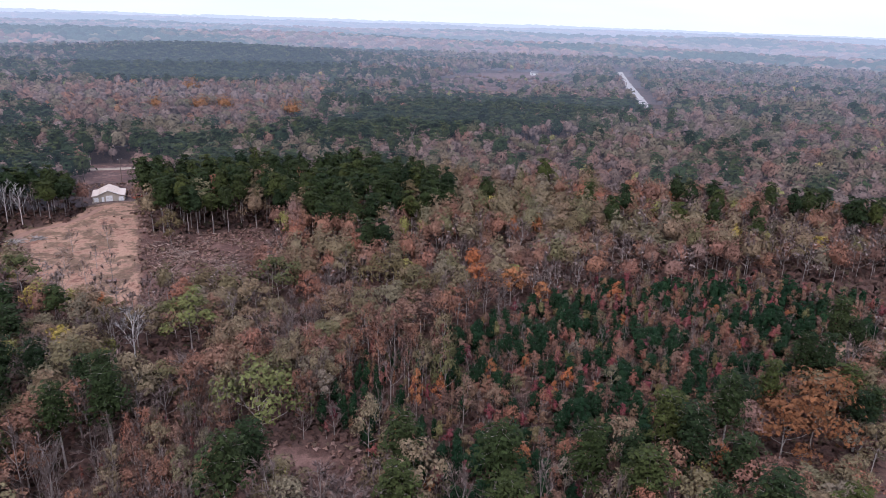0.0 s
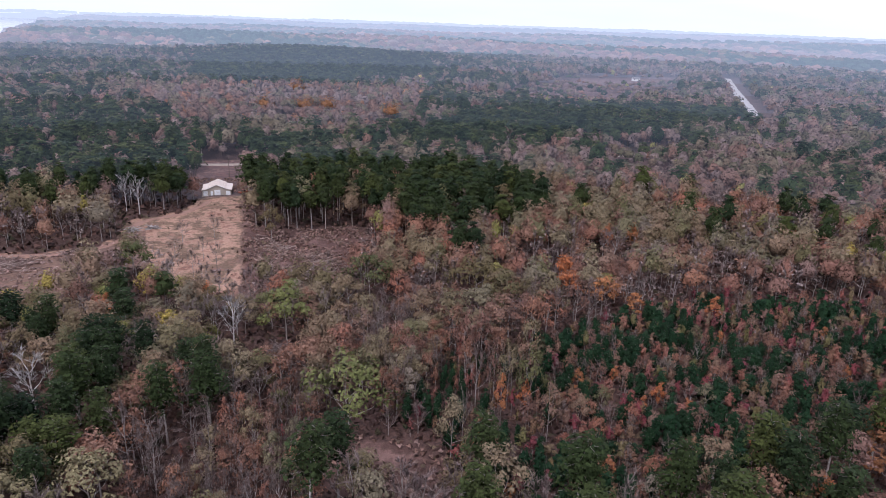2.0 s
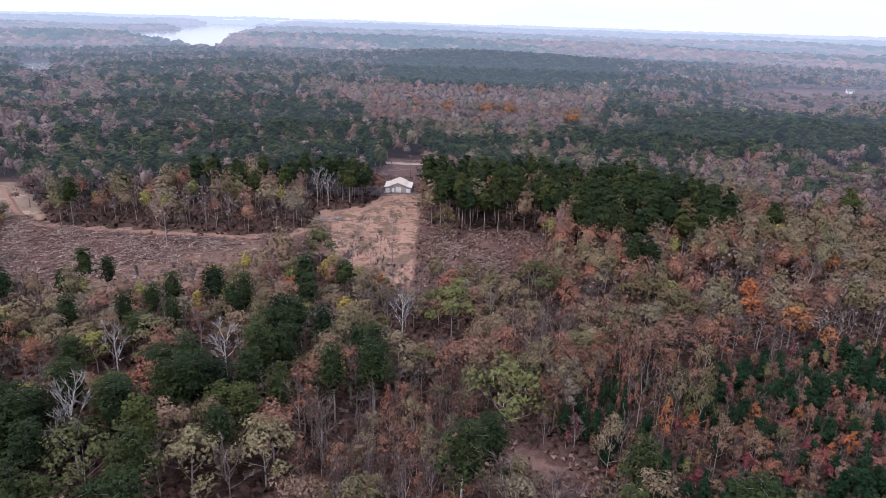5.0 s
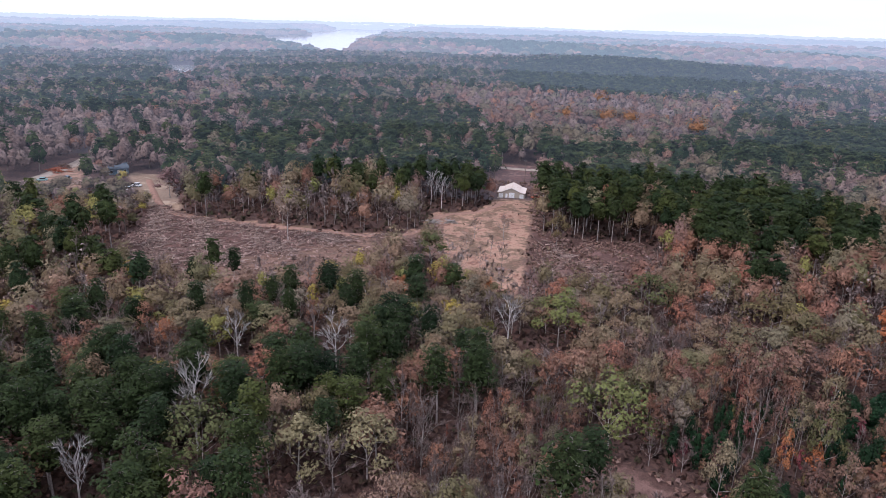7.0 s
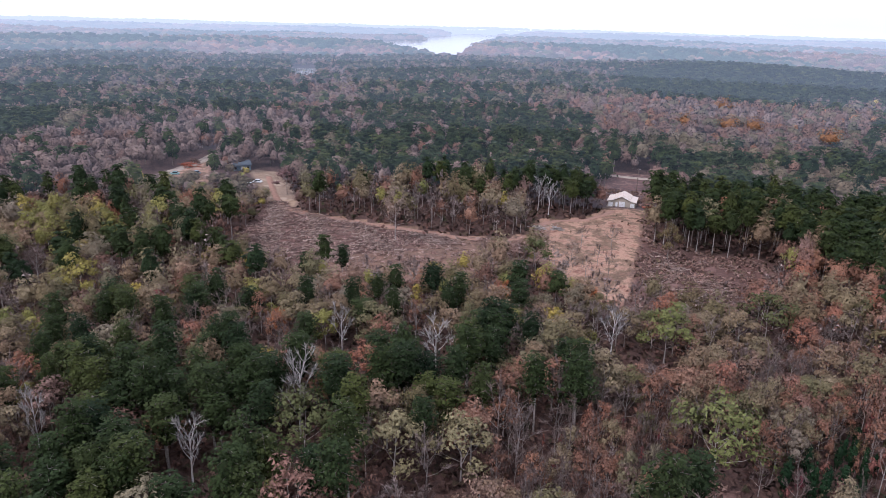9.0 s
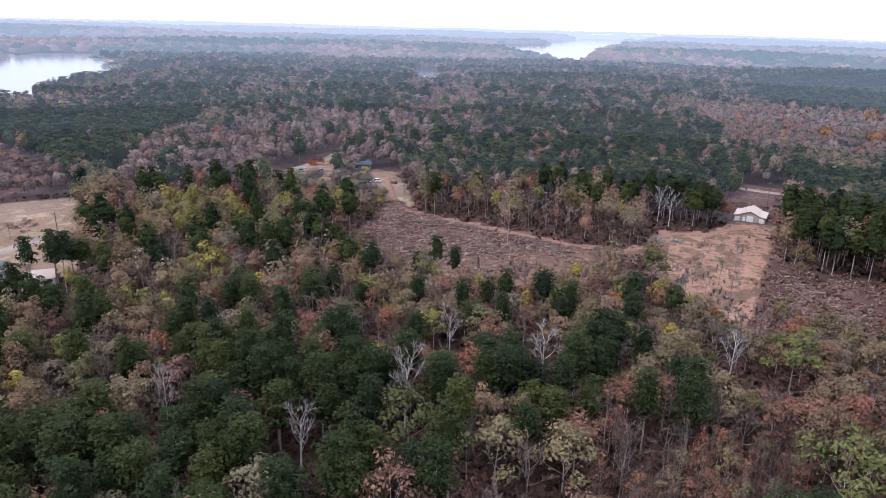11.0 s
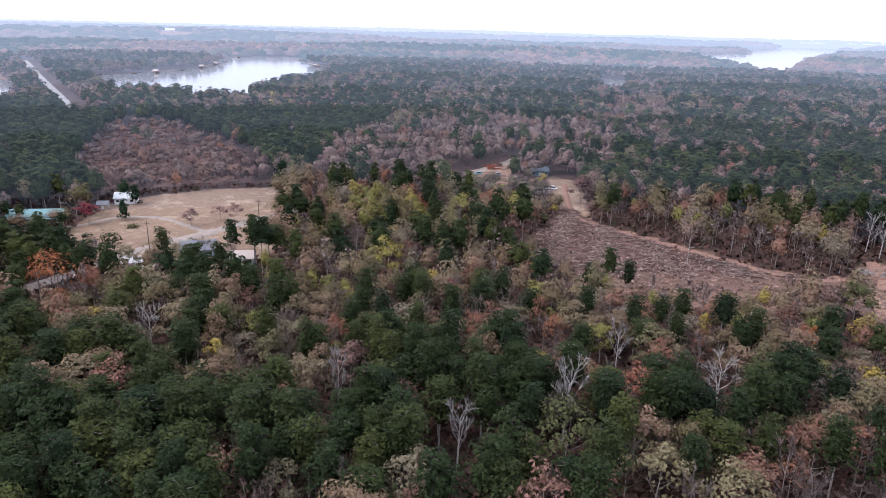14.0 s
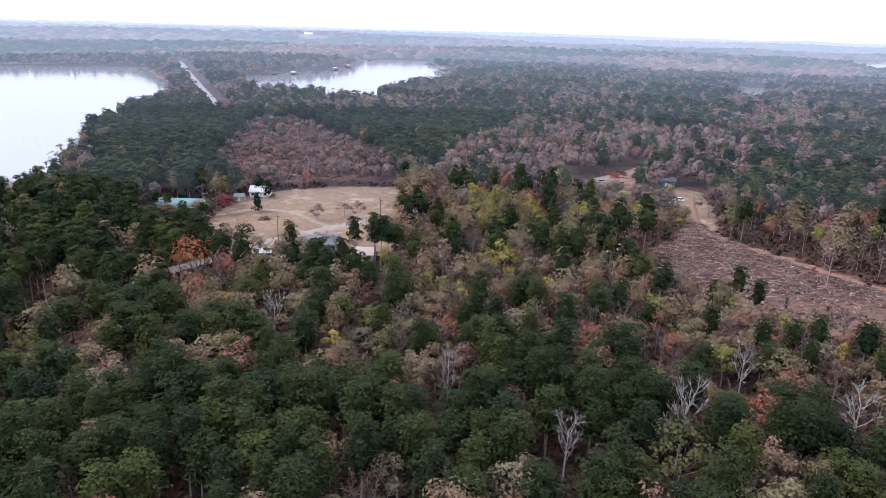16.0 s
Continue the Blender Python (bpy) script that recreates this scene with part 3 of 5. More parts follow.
def billows(r, centre, radii, n):
    """The body of a broad crown: an uneven dome of rounded billows."""
    levels = np.array([-0.55, -0.15, 0.25, 0.6, 0.85])
    k = np.arange(n) * 2 * np.pi / n
    ring = [np.stack([np.cos(k + 0.5 * i) * math.sqrt(1 - z * z), np.sin(k + 0.5 * i) * math.sqrt(1 - z * z), np.full(n, z)], -1) for i, z in enumerate(levels)]
    d = unit(np.concatenate(ring + [[[0, 0, 1.0]]]))
    tips = unit(r.normal(size=(10, 3)) + [0, 0, 0.4])
    near = d @ tips.T
    swell = np.exp(-10 * (1 - near)).max(1)
    v = d * (0.80 + 0.26 * swell + r.uniform(-0.07, 0.07, len(d)))[:, None]
    lit = unit(1.7 * d - 0.8 * tips[np.argmax(near, 1)] + [0, 0, 0.25])
    i, j = np.arange(n), (np.arange(n) + 1) % n
    q = [np.stack([i, j, j + n, i + n], -1) + n * row for row in range(4)] + [np.stack([i + 4 * n, j + 4 * n, 0 * i + 5 * n, 0 * i + 5 * n], -1)]
    return v * radii + centre, np.concatenate(q), lit


def joined(*pieces):
    vs, qs, ns, n = [], [], [], 0
    for v, q, *lit in pieces:
        vs.append(v)
        qs.append(q + n)
        ns += lit
        n += len(v)
    done = (np.concatenate(vs), np.concatenate(qs))
    return done + (np.concatenate(ns),) if len(ns) == len(vs) else done


def pine(r, h, R, lod):
    base = (r.uniform(0.38, 0.5) if lod < 2 else r.uniform(0.26, 0.4)) if h > 9 else 0.08
    nb = (34, 18, 11, 5, 4)[lod] if h > 9 else (16, 10, 6, 4, 3)[lod]
    per = (28, 16, 9, 6, 5)[lod]
    size = (0.35, 0.65, 1.0, 1.6, 2.2)[lod] * (R / 3.7) ** 0.5
    f = np.sort(r.uniform(0, 1, nb) ** 0.8)
    z = h * (base + (1 - base) * f)
    low = 0.3 if lod < 2 else 0.5
    reach = R * (low + (1 - low) * (1 - f) ** (0.5 if h > 9 else 0.9)) * r.uniform(0.6, 1.1, nb)
    az = np.arange(nb) * 2.4 + r.uniform(0, 0.7, nb)
    out = np.stack([np.cos(az), np.sin(az), np.zeros(nb)], -1)
    lean = r.normal(0, 0.02, 2) * h
    axis = lambda zz: np.stack([lean[0] * (zz / h) ** 2, lean[1] * (zz / h) ** 2, zz], -1)
    a = axis(z)
    b = a + out * reach[:, None] + np.stack([0 * z, 0 * z, 0.22 * reach], -1)
    face = unit(r.normal(0, 1, (nb * per, 3)) + [0, 0, 0.5])
    c = np.repeat(a + (b - a) * 0.72, per, 0) + face * np.repeat(0.15 * R + 0.2 * reach, per)[:, None] * [1, 1, 0.6 if lod < 2 else 1.3]
    tops = axis(np.full(per, h * 0.99)) + r.normal(0, 1, (per, 3)) * [0.14 * R, 0.14 * R, 0.3]
    dome = unit((c - [0, 0, h * (base + 0.3 * (1 - base))]) / [R, R, 0.5 * h * (1 - base)])
    crown = leaves(np.concatenate([c, tops]), size, r, 0.25, 0.7, np.concatenate([0.6 * face + 0.6 * dome, np.tile([[0, 0, 0.6]], (per, 1))]))
    mids = a.mean(0)
    if lod < 5:
        body = (0.5, 0.6, 0.74, 0.78, 0.8)[lod]
        crown = joined(crown, heart(r, [mids[0], mids[1], h * (base + 0.48 * (1 - base))], [body * R, body * R, 0.46 * h * (1 - base)], (8, 7, 7, 6, 5)[lod]))
    rad = 0.011 * h
    if lod >= 2:
        return limbs(axis(np.array([0.0])), axis(np.array([h * 0.9])), rad, rad * 0.3), crown
    s = axis(np.linspace(0, h * 0.98, 5))
    tr = np.linspace(rad, 0.03, 5)
    trunk = limbs(s[:-1], s[1:], tr[:-1], tr[1:], 5 if lod == 0 else 3)
    return joined(trunk, limbs(a, b, 0.035, 0.01)) if lod == 0 else trunk, crown


def hardwood(r, h, R, lod, dense, twiggy, slim=False):
    """A broad-leaved tree: trunk, forked limbs, twigs, and as many leaf sprays as the season has left."""
    fork = r.uniform(0.22, 0.32) * h if not slim else 0.2 * h
    nl = (8, 6, 5, 4, 3)[lod]
    top = np.array([r.normal(0, 0.03) * h, r.normal(0, 0.03) * h, 0.0])
    az = np.arange(nl) * 2.4 + r.uniform(0, 0.8, nl)
    f = np.linspace(0, 1, nl)
    spread = R * (0.95 - 0.75 * f ** 1.5) * r.uniform(0.75, 1.1, nl)
    a = np.stack([top[0] * f * 0.6, top[1] * f * 0.6, fork + f * (h * 0.72 - fork) * 0.7], -1)
    rise = h * (0.48 + 0.44 * f) + r.uniform(-0.06, 0.06, nl) * h
    b = np.stack([np.cos(az) * spread * 0.84, np.sin(az) * spread * 0.84, rise], -1)
    mid = (a + b) / 2 + np.stack([np.cos(az), np.sin(az), 0 * az - 0.3], -1) * spread[:, None] * 0.12
    ns = (4, 2, 1, 1, 1)[lod] if not slim else (2, 1, 1, 1, 1)[lod]
    sa = np.repeat(mid, ns, 0) + np.repeat(b - mid, ns, 0) * r.uniform(0.1, 1, (nl * ns, 1))
    sd = unit(unit(np.repeat(b - a, ns, 0)) + r.normal(0, 0.55, (nl * ns, 3)) + [0, 0, 0.25])
    sb = sa + sd * (R * 0.5 * r.uniform(0.6, 1.1, nl * ns))[:, None]
    rad = (0.0125 if dense else 0.0155) * h
    trunk_end = np.array([top[0] * 0.6, top[1] * 0.6, fork + (h * 0.72 - fork) * 0.7])
    wood = [limbs([[0, 0, -0.2], a[0]], [a[0], trunk_end], [rad, rad * 0.72], [rad * 0.72, rad * 0.25], 5 if lod == 0 else 3)]
    if slim:
        wood = [limbs([[0, 0, -0.2]], [[top[0], top[1], h * 0.9]], rad, rad * 0.2, 4)]
    elif lod < 2:
        wood += [limbs(a, mid, rad * 0.42, rad * 0.26), limbs(mid, b, rad * 0.26, rad * 0.1)]
    if lod == 0 and not slim:
        wood.append(twigs(sa, sb, rad * 0.2, r))
    nt = int((11, 13, 5, 2, 1)[lod] * twiggy)
    crown = []
    if nt:
        ta = np.repeat(sa, nt, 0) + np.repeat(sb - sa, nt, 0) * r.uniform(0, 1, (len(sa) * nt, 1))
        td = unit(np.repeat(sd, nt, 0) + r.normal(0, 0.6, (len(ta), 3)) + [0, 0, 0.35])
        tb = ta + td * (R * (0.3, 0.36, 0.5, 0.6, 0.7)[lod] * r.uniform(0.5, 1.1, len(ta)))[:, None]
        crown.append(twigs(ta, tb, (0.045, 0.085, 0.15, 0.28, 0.5)[lod] * (1 if dense else 1.7), r))
    nf = int(round((26, 14, 9, 5, 4)[lod] * (dense if np.isscalar(dense) else dense[lod])))
    if nf:
        face = unit(r.normal(0, 1, (len(sb) * nf, 3)) + [0, 0, 0.45])
        lobe = (0.23, 0.33, 0.4, 0.42, 0.42)[lod] * R * r.uniform(0.7, 1.2, len(sb))
        c = np.repeat(sa * 0.35 + sb * 0.65, nf, 0) + face * np.repeat(lobe, nf)[:, None] * [1, 1, 0.6 if lod == 0 else 0.8]
        crown.append(leaves(c, (0.32, 0.46, 0.80, 1.2, 1.7)[lod] * (R / 4.8) ** 0.5, r, 0.15, 0.8, 0.65 * face + 0.7 * unit((c - [0, 0, 0.6 * h]) / [R, R, 0.35 * h])))
    if slim and lod < 2:
        crown.append(billows(r, [top[0] * 0.6, top[1] * 0.6, 0.62 * h], [0.46 * R, 0.46 * R, 0.26 * h], 6))
    full = dense if np.isscalar(dense) else dense[lod]
    if full > 0.4 and not slim:
        # billowing body of the crown behind the outer sprays, open where the tree stands near
        middle = [top[0] * 0.6, top[1] * 0.6, 0.63 * h]
        if lod > 0:
            body = (0, 0.56, 0.72, 0.76, 0.8)[lod]
            crown.append(billows(r, middle, [body * R, body * R, 0.4 * body * h], (0, 9, 9, 7, 6)[lod]))
        m = int((150, 90, 34, 14, 8)[lod] * min(1, full))
        d = unit(r.normal(size=(m, 3)) + [0, 0, 0.45])
        c = d * r.uniform(0.6, 0.95, (m, 1)) * [R, R, 0.36 * h] + middle
        crown.append(leaves(c, (0.34, 0.55, 0.95, 1.4, 1.9)[lod] * (R / 4.8) ** 0.5, r, 0.1, 0.8, d))
    return joined(*wood), joined(*crown)


def snag(r, h, R, lod):
    """A dead tree: bare trunk, upswept limbs, branches and twigs."""
    def bough(a, d, length, ra):
        bend = unit(d + [0, 0, 0.35])
        mid = a + d * (length * 0.5)[:, None]
        end = mid + bend * (length * 0.5)[:, None]
        return mid, end, joined(limbs(a, mid, ra, ra * 0.65), limbs(mid, end, ra * 0.65, ra * 0.25))

    def shoots(a, b, d, n, wide):
        k = r.uniform(0.25, 1, (len(a) * n, 1))
        return np.repeat(a, n, 0) * (1 - k) + np.repeat(b, n, 0) * k, unit(np.repeat(d, n, 0) + r.normal(0, wide, (len(a) * n, 3)) + [0, 0, 0.3])

    lean = r.normal(0, 0.03, 2) * h
    top = np.array([[lean[0], lean[1], h * 0.8]])
    rad = 0.013 * h
    nl = 9
    f = np.linspace(0.38, 1, nl)
    a = np.stack([lean[0] * f, lean[1] * f, 0.8 * h * f], -1)
    az = np.arange(nl) * 2.4 + r.uniform(0, 0.6, nl)
    d = unit(np.stack([np.cos(az), np.sin(az), r.uniform(1.2, 2.2, nl)], -1))
    length = h * (0.34 - 0.12 * (f - 0.38)) * r.uniform(0.7, 1.1, nl) * min(1.2, R / 3.2)
    mid, end, main = bough(a, d, length, np.full(nl, rad * 0.5))
    sa, sd = shoots(mid, end, d, 6, 0.42)
    sm, se, second = bough(sa, sd, 0.14 * h * r.uniform(0.5, 1.1, len(sa)), np.full(len(sa), rad * 0.26))
    ta, td = shoots(sm, se, sd, 7, 0.5)
    tips = twigs(ta, ta + td * (0.1 * h * r.uniform(0.5, 1.1, len(ta)))[:, None], 0.06, r)
    return joined(limbs([[0, 0, -0.2]], top, rad, rad * 0.4, 6), main, second), tips


def shrub(r, h, R, lod):
    n = (160, 70, 24, 10, 8)[lod]
    p = unit(r.normal(size=(n, 3))) * r.uniform(0.5, 1, (n, 1))
    d = unit(p)
    p = p * [R, R, h * 0.5] * (1 + 0.25 * np.sin(p[:, :1] * 7 + p[:, 1:2] * 5)) + [0, 0, h * 0.52]
    return limbs([[0, 0, -0.1]], [[0, 0, h * 0.6]], 0.1, 0.04), leaves(p, (0.28, 0.4, 0.7, 1.2, 1.4)[lod], r, 0.6, 0.75, d)


MAKE = {
    "pine": lambda r, h, R, l: pine(r, h, R, l),
    "young_pine": lambda r, h, R, l: pine(r, h, R, l),
    "oak": lambda r, h, R, l: hardwood(r, h, R, l, 1.5, 0.35),
    "russet": lambda r, h, R, l: hardwood(r, h, R, l, 0.85, 0.8),
    "bare": lambda r, h, R, l: hardwood(r, h, R, l, (0, 0.15, 0.5, 0.6, 0.8), 1.8),
    "gum": lambda r, h, R, l: hardwood(r, h, R, l, 0.8, 0.6, True),
    "orange": lambda r, h, R, l: hardwood(r, h, R, l, 1.4, 0.3),
    "yellow": lambda r, h, R, l: hardwood(r, h, R, l, 1.5, 0.3),
    "dead": lambda r, h, R, l: snag(r, h, R, l),
    "shrub": lambda r, h, R, l: shrub(r, h, R, l),
}
SIZE = {"pine": (18, 3.8), "young_pine": (5.5, 2.2), "oak": (13.5, 5.2), "russet": (12.5, 4.5), "bare": (13, 4.0), "gum": (6.0, 1.5), "orange": (11, 3.2), "yellow": (11, 3.0), "dead": (14, 2.8), "shrub": (2.5, 1.5)}
LEAF["shrub"] = LEAF["pine"]
PROTO = {}
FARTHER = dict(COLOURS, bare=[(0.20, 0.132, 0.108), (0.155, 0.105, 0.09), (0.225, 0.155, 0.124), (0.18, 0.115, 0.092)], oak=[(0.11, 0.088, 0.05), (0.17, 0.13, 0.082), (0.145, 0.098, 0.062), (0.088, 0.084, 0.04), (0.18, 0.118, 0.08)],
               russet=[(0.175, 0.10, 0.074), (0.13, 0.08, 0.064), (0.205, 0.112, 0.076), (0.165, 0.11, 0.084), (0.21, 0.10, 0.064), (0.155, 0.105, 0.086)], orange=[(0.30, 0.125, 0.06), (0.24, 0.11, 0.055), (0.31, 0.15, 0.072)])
# foliage for 300 to 1350 m, each band with its painted haze
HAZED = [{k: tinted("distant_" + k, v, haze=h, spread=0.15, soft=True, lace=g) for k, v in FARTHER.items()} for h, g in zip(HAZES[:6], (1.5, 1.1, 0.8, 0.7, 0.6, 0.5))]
for kind in MAKE:
    for lod in range(5):
        PROTO[kind, lod] = [MAKE[kind](np.random.default_rng(100 * i + lod + len(kind)), *SIZE[kind], lod) for i in range(6 if lod == 0 else 5)]
NAMES = {
    "pine": ("pine_tree", "tall loblolly pine with a dark green rounded crown", "tree", "pines"),
    "young_pine": ("young_pine", "young dark green pine branched to the ground", "tree", "young pines"),
    "oak": ("oak_tree", "broad oak with olive and brown autumn leaves", "tree", "oaks"),
    "russet": ("hardwood_tree", "thinning hardwood with russet brown leaves", "tree", "russet hardwoods"),
    "bare": ("bare_tree", "leafless hardwood with grey upright twigs", "tree", "bare trees"),
    "gum": ("sweetgum_sapling", "slender sapling with red and pink autumn leaves", "tree", "saplings"),
    "orange": ("maple_tree", "maple with bright orange autumn leaves", "tree", "orange trees"),
    "yellow": ("poplar_tree", "tree with yellow-green autumn leaves", "tree", "yellow trees"),
    "dead": ("dead_tree", "dead bleached tree with bare white branches", "tree", "dead trees"),
    "shrub": ("evergreen_shrub", "rounded dark evergreen shrub on the grass", "shrub", "shrubs"),
}
MESHES = {}
for kind in MAKE:
    bark = PALEBARK if kind == "dead" else BARK
    MESHES[kind] = [(mesh_of("trunk", w[0], w[1], bark), mesh_of("crown", c[0], c[1], LEAF[kind], soft=c[2])) for w, c in PROTO[kind, 0]]


def plant(kind, x, y, h, R, i, label="", tone=""):
    """One tree as a thing of its own: trunk with its limbs, and crown."""
    name, text, cat, group = NAMES[kind]
    h0, R0 = SIZE[kind]
    z = float(height(np.array(float(x)), np.array(float(y))))
    ob = thing(name, Matrix.Translation((x, y, z)) @ Matrix.Rotation(i * 2.399, 4, "Z") @ Matrix.Diagonal((R / R0, R / R0, h / h0, 1)), label or text, cat, group)
    pair = MESHES[kind][i % len(MESHES[kind])]
    if R > 1.4 * R0 and kind in ("oak", "russet", "orange", "yellow"):
        # far wider than its kind: grown at its own size, with leaves of the usual size
        ob.matrix_world = Matrix.Translation((x, y, z))
        w, c = hardwood(np.random.default_rng(i), h, R, 1 if math.hypot(x, y) > 300 else 0, 1.5, 0.3)
        pair = (mesh_of("trunk", w[0], w[1], BARK), mesh_of("crown", c[0], c[1], LEAF[kind], soft=c[2]))
    for me in pair:
        if tone and me.name.startswith("crown"):
            me = me.copy()
            me.materials[0] = TONE[tone]
        o = new(me.name.split(".")[0], me)
        o.parent = ob
    return ob


# single trees that stand out: kind, x, y, height, crown radius, label, and a leaf tone of its own
SINGLE = [
    ("bare", -150, -40, 11, 3.0, "slim pale bare tree at the muddy pond"), ("bare", -190, -62, 14, 3.0, "slim pale bare tree at the muddy pond"), ("russet", -186, -56, 12, 3.4, ""),
    ("oak", -32, 108, 15, 7.4, "broad green oak with pale spreading limbs", "green"),
    ("oak", -57, 142, 15, 5.5, "olive oak with a pale forked trunk", "green"),
    ("orange", -70, 120, 9, 2.2, "slender tree with salmon-orange leaves", "salmon"),
    ("orange", -78, 88, 8, 2.0, "small tree with vivid orange leaves", "salmon"),
    ("yellow", -26, 95, 6, 1.6, "small golden yellow tree beside the glade"),
    ("russet", -168, 163, 19, 4.6, "tall lone sand-coloured tree standing in the cut-over field", "sand"),
    ("oak", -72, 70, 13, 5.5, "broad oak with thin tan leaves and pale limbs", "tan"),
    ("oak", -63, 77, 13, 5.0, "broad oak with thin tan leaves and pale limbs", "tan"),
    ("oak", -85, 61, 14, 7.0, "wide dark olive oak among the pines", "dark"),
    ("dead", -93, 66, 17, 3.4, ""), ("dead", -94, 45, 13.5, 2.8, ""), ("dead", -92, 102, 12, 3.2, ""), ("dead", -67, 135, 13, 2.8, ""),
    ("orange", -193, -25, 16, 6.5, "round maple with bright orange leaves among pines"),
    ("yellow", -221, 103, 16, 5.2, ""), ("yellow", -181, 62, 15, 5.0, ""), ("yellow", -221, 126, 14, 4.6, ""),
    ("yellow", -240, 70, 14, 4.5, ""), ("yellow", -250, 77, 14, 4.5, ""), ("yellow", -232, 74, 13, 4.5, ""), ("yellow", -224, 88, 13, 4, ""),
    ("oak", -114, 172, 11, 5.0, "dense green oak at the edge of the bare yard", "dark"),
    ("oak", -13, 253, 15, 6.0, "round brown oak standing out of the pines", "brown"),
    ("oak", -44, 171, 13, 6.0, "round dark olive oak in mixed woods", "dark"), ("oak", -15, 173, 13, 7.5, "wide olive-brown oak in mixed woods", "brown"), ("oak", -90, 215, 12, 4.0, "olive oak before the pine stand", "brown"),
    ("orange", 10, 177, 12, 3.4, ""), ("orange", 19, 175, 12, 3.4, ""), ("orange", 27, 173, 8, 2.4, ""), ("orange", 27, 128, 6.5, 1.4, ""), ("orange", 11, 131, 6.5, 1.4, ""), ("orange", 47, 172, 9, 2, ""),
    ("oak", 70, 111, 15, 8.4, "very wide oak with rusty orange-brown leaves", "rust"), ("oak", 62, 106, 13, 5.6, "oak with rusty orange-brown leaves", "rust"),
    ("oak", 32, 101, 12, 3.6, ""), ("orange", -108, 481, 17, 9.0, "", "amber"), ("orange", -177, 497, 16, 8.0, "", "amber"), ("orange", -162, 505, 16, 7.0, "", "amber"), ("orange", -207, 492, 15, 6.5, "", "amber"), ("orange", -224, 613, 16, 9.0, "", "amber"),
    ("bare", -20, 409, 14, 6.5, "pale bare tree in front of pines"), ("bare", 25, 213, 15, 5.0, ""),
    ("gum", -279, -22, 9, 5.0, "crimson tree beside the drive", "crimson"), ("young_pine", -316, 57, 13, 5.5, "dark evergreen at the edge of the field"),
    ("young_pine", -281, -10, 8, 3.0, "open-grown evergreen on the dry lawn"), ("shrub", -250, -14, 5, 4.0, ""), ("young_pine", -311, -10, 9, 4.0, ""), ("young_pine", -305, -6, 8, 3.5, ""),
    ("russet", -264, 13, 7, 3.2, "pinkish bare ornamental tree on the lawn", "mauve"), ("russet", -266, 29, 7, 3.2, "pinkish bare ornamental tree on the lawn", "mauve"), ("russet", -269, 24, 6, 2.6, "", "mauve"),
    ("shrub", -262, -22, 1.6, 2.2, ""), ("shrub", -246, 3, 2.5, 2.0, ""), ("shrub", -270, -7, 1.4, 2.4, ""), ("shrub", -240, 12, 3, 2.2, ""),
    ("bare", -110, 213, 9, 2.6, "thin brown tree standing in the bare yard"), ("bare", -95, 184, 10, 3.0, "thin brown tree standing in the bare yard"),
    ("bare", -118, 206, 8, 2.6, "thin brown tree standing in the bare yard"), ("bare", -104, 193, 8, 2.4, "thin brown tree standing in the bare yard"), ("russet", -112, 190, 7, 2.6, "", "sand"), ("bare", -99, 177, 9, 2.8, "thin brown tree standing in the bare yard"), ("russet", -123, 181, 9, 3.0, "", "brown"), ("oak", -128, 170, 9, 3.4, ""), ("yellow", -119, 172, 8, 3.0, ""), ("oak", -249, 175, 13, 5.0, "round brown oak at the edge of the dry lawn", "mauve"),
    ("dead", -154, 231, 15, 2.6, ""), ("dead", -150, 233, 14, 2.8, ""), ("pine", -151, 111, 12, 3.0, ""), ("pine", -149, 123, 12, 3.0, ""),
    ("dead", -161, -3, 11, 3.2, "dead snag with a twisted white trunk"), ("dead", -117, 30, 15, 2.0, ""), ("gum", -159, 71, 10, 3.4, "small dark red tree", "crimson"),
    ("bare", -207, 60, 12, 5.5, "pale grey bare tree with a dense crown"), ("orange", -232, 84, 8, 3.0, ""), ("bare", -125, 75, 13, 4, ""), ("yellow", -118, 92, 11, 3, ""),
    ("bare", -104, 108, 12, 4, ""), ("bare", -210, 14, 12, 4.5, ""), ("oak", -206, 6, 12, 4.5, ""), ("pine", -212, 2, 15, 3.5, ""), ("bare", -204, 20, 12, 4, ""), ("pine", -209, 28, 15, 3.5, ""), ("oak", -215, -8, 10, 3.5, ""), ("dead", -112, 92, 13, 2.4, ""),
]
for i, (kind, x, y, h, R, label, *tone) in enumerate(SINGLE):
    plant(kind, x, y, h, R * (1.1 if kind in ("dead", "bare", "gum", "shrub", "young_pine", "pine") else 1.25), i, label, *tone)
SX, SY = (np.array([s[k] for s in SINGLE], float) for k in (1, 2))
SR = np.array([7.0 if s[0] == "dead" else s[4] for s in SINGLE], float)

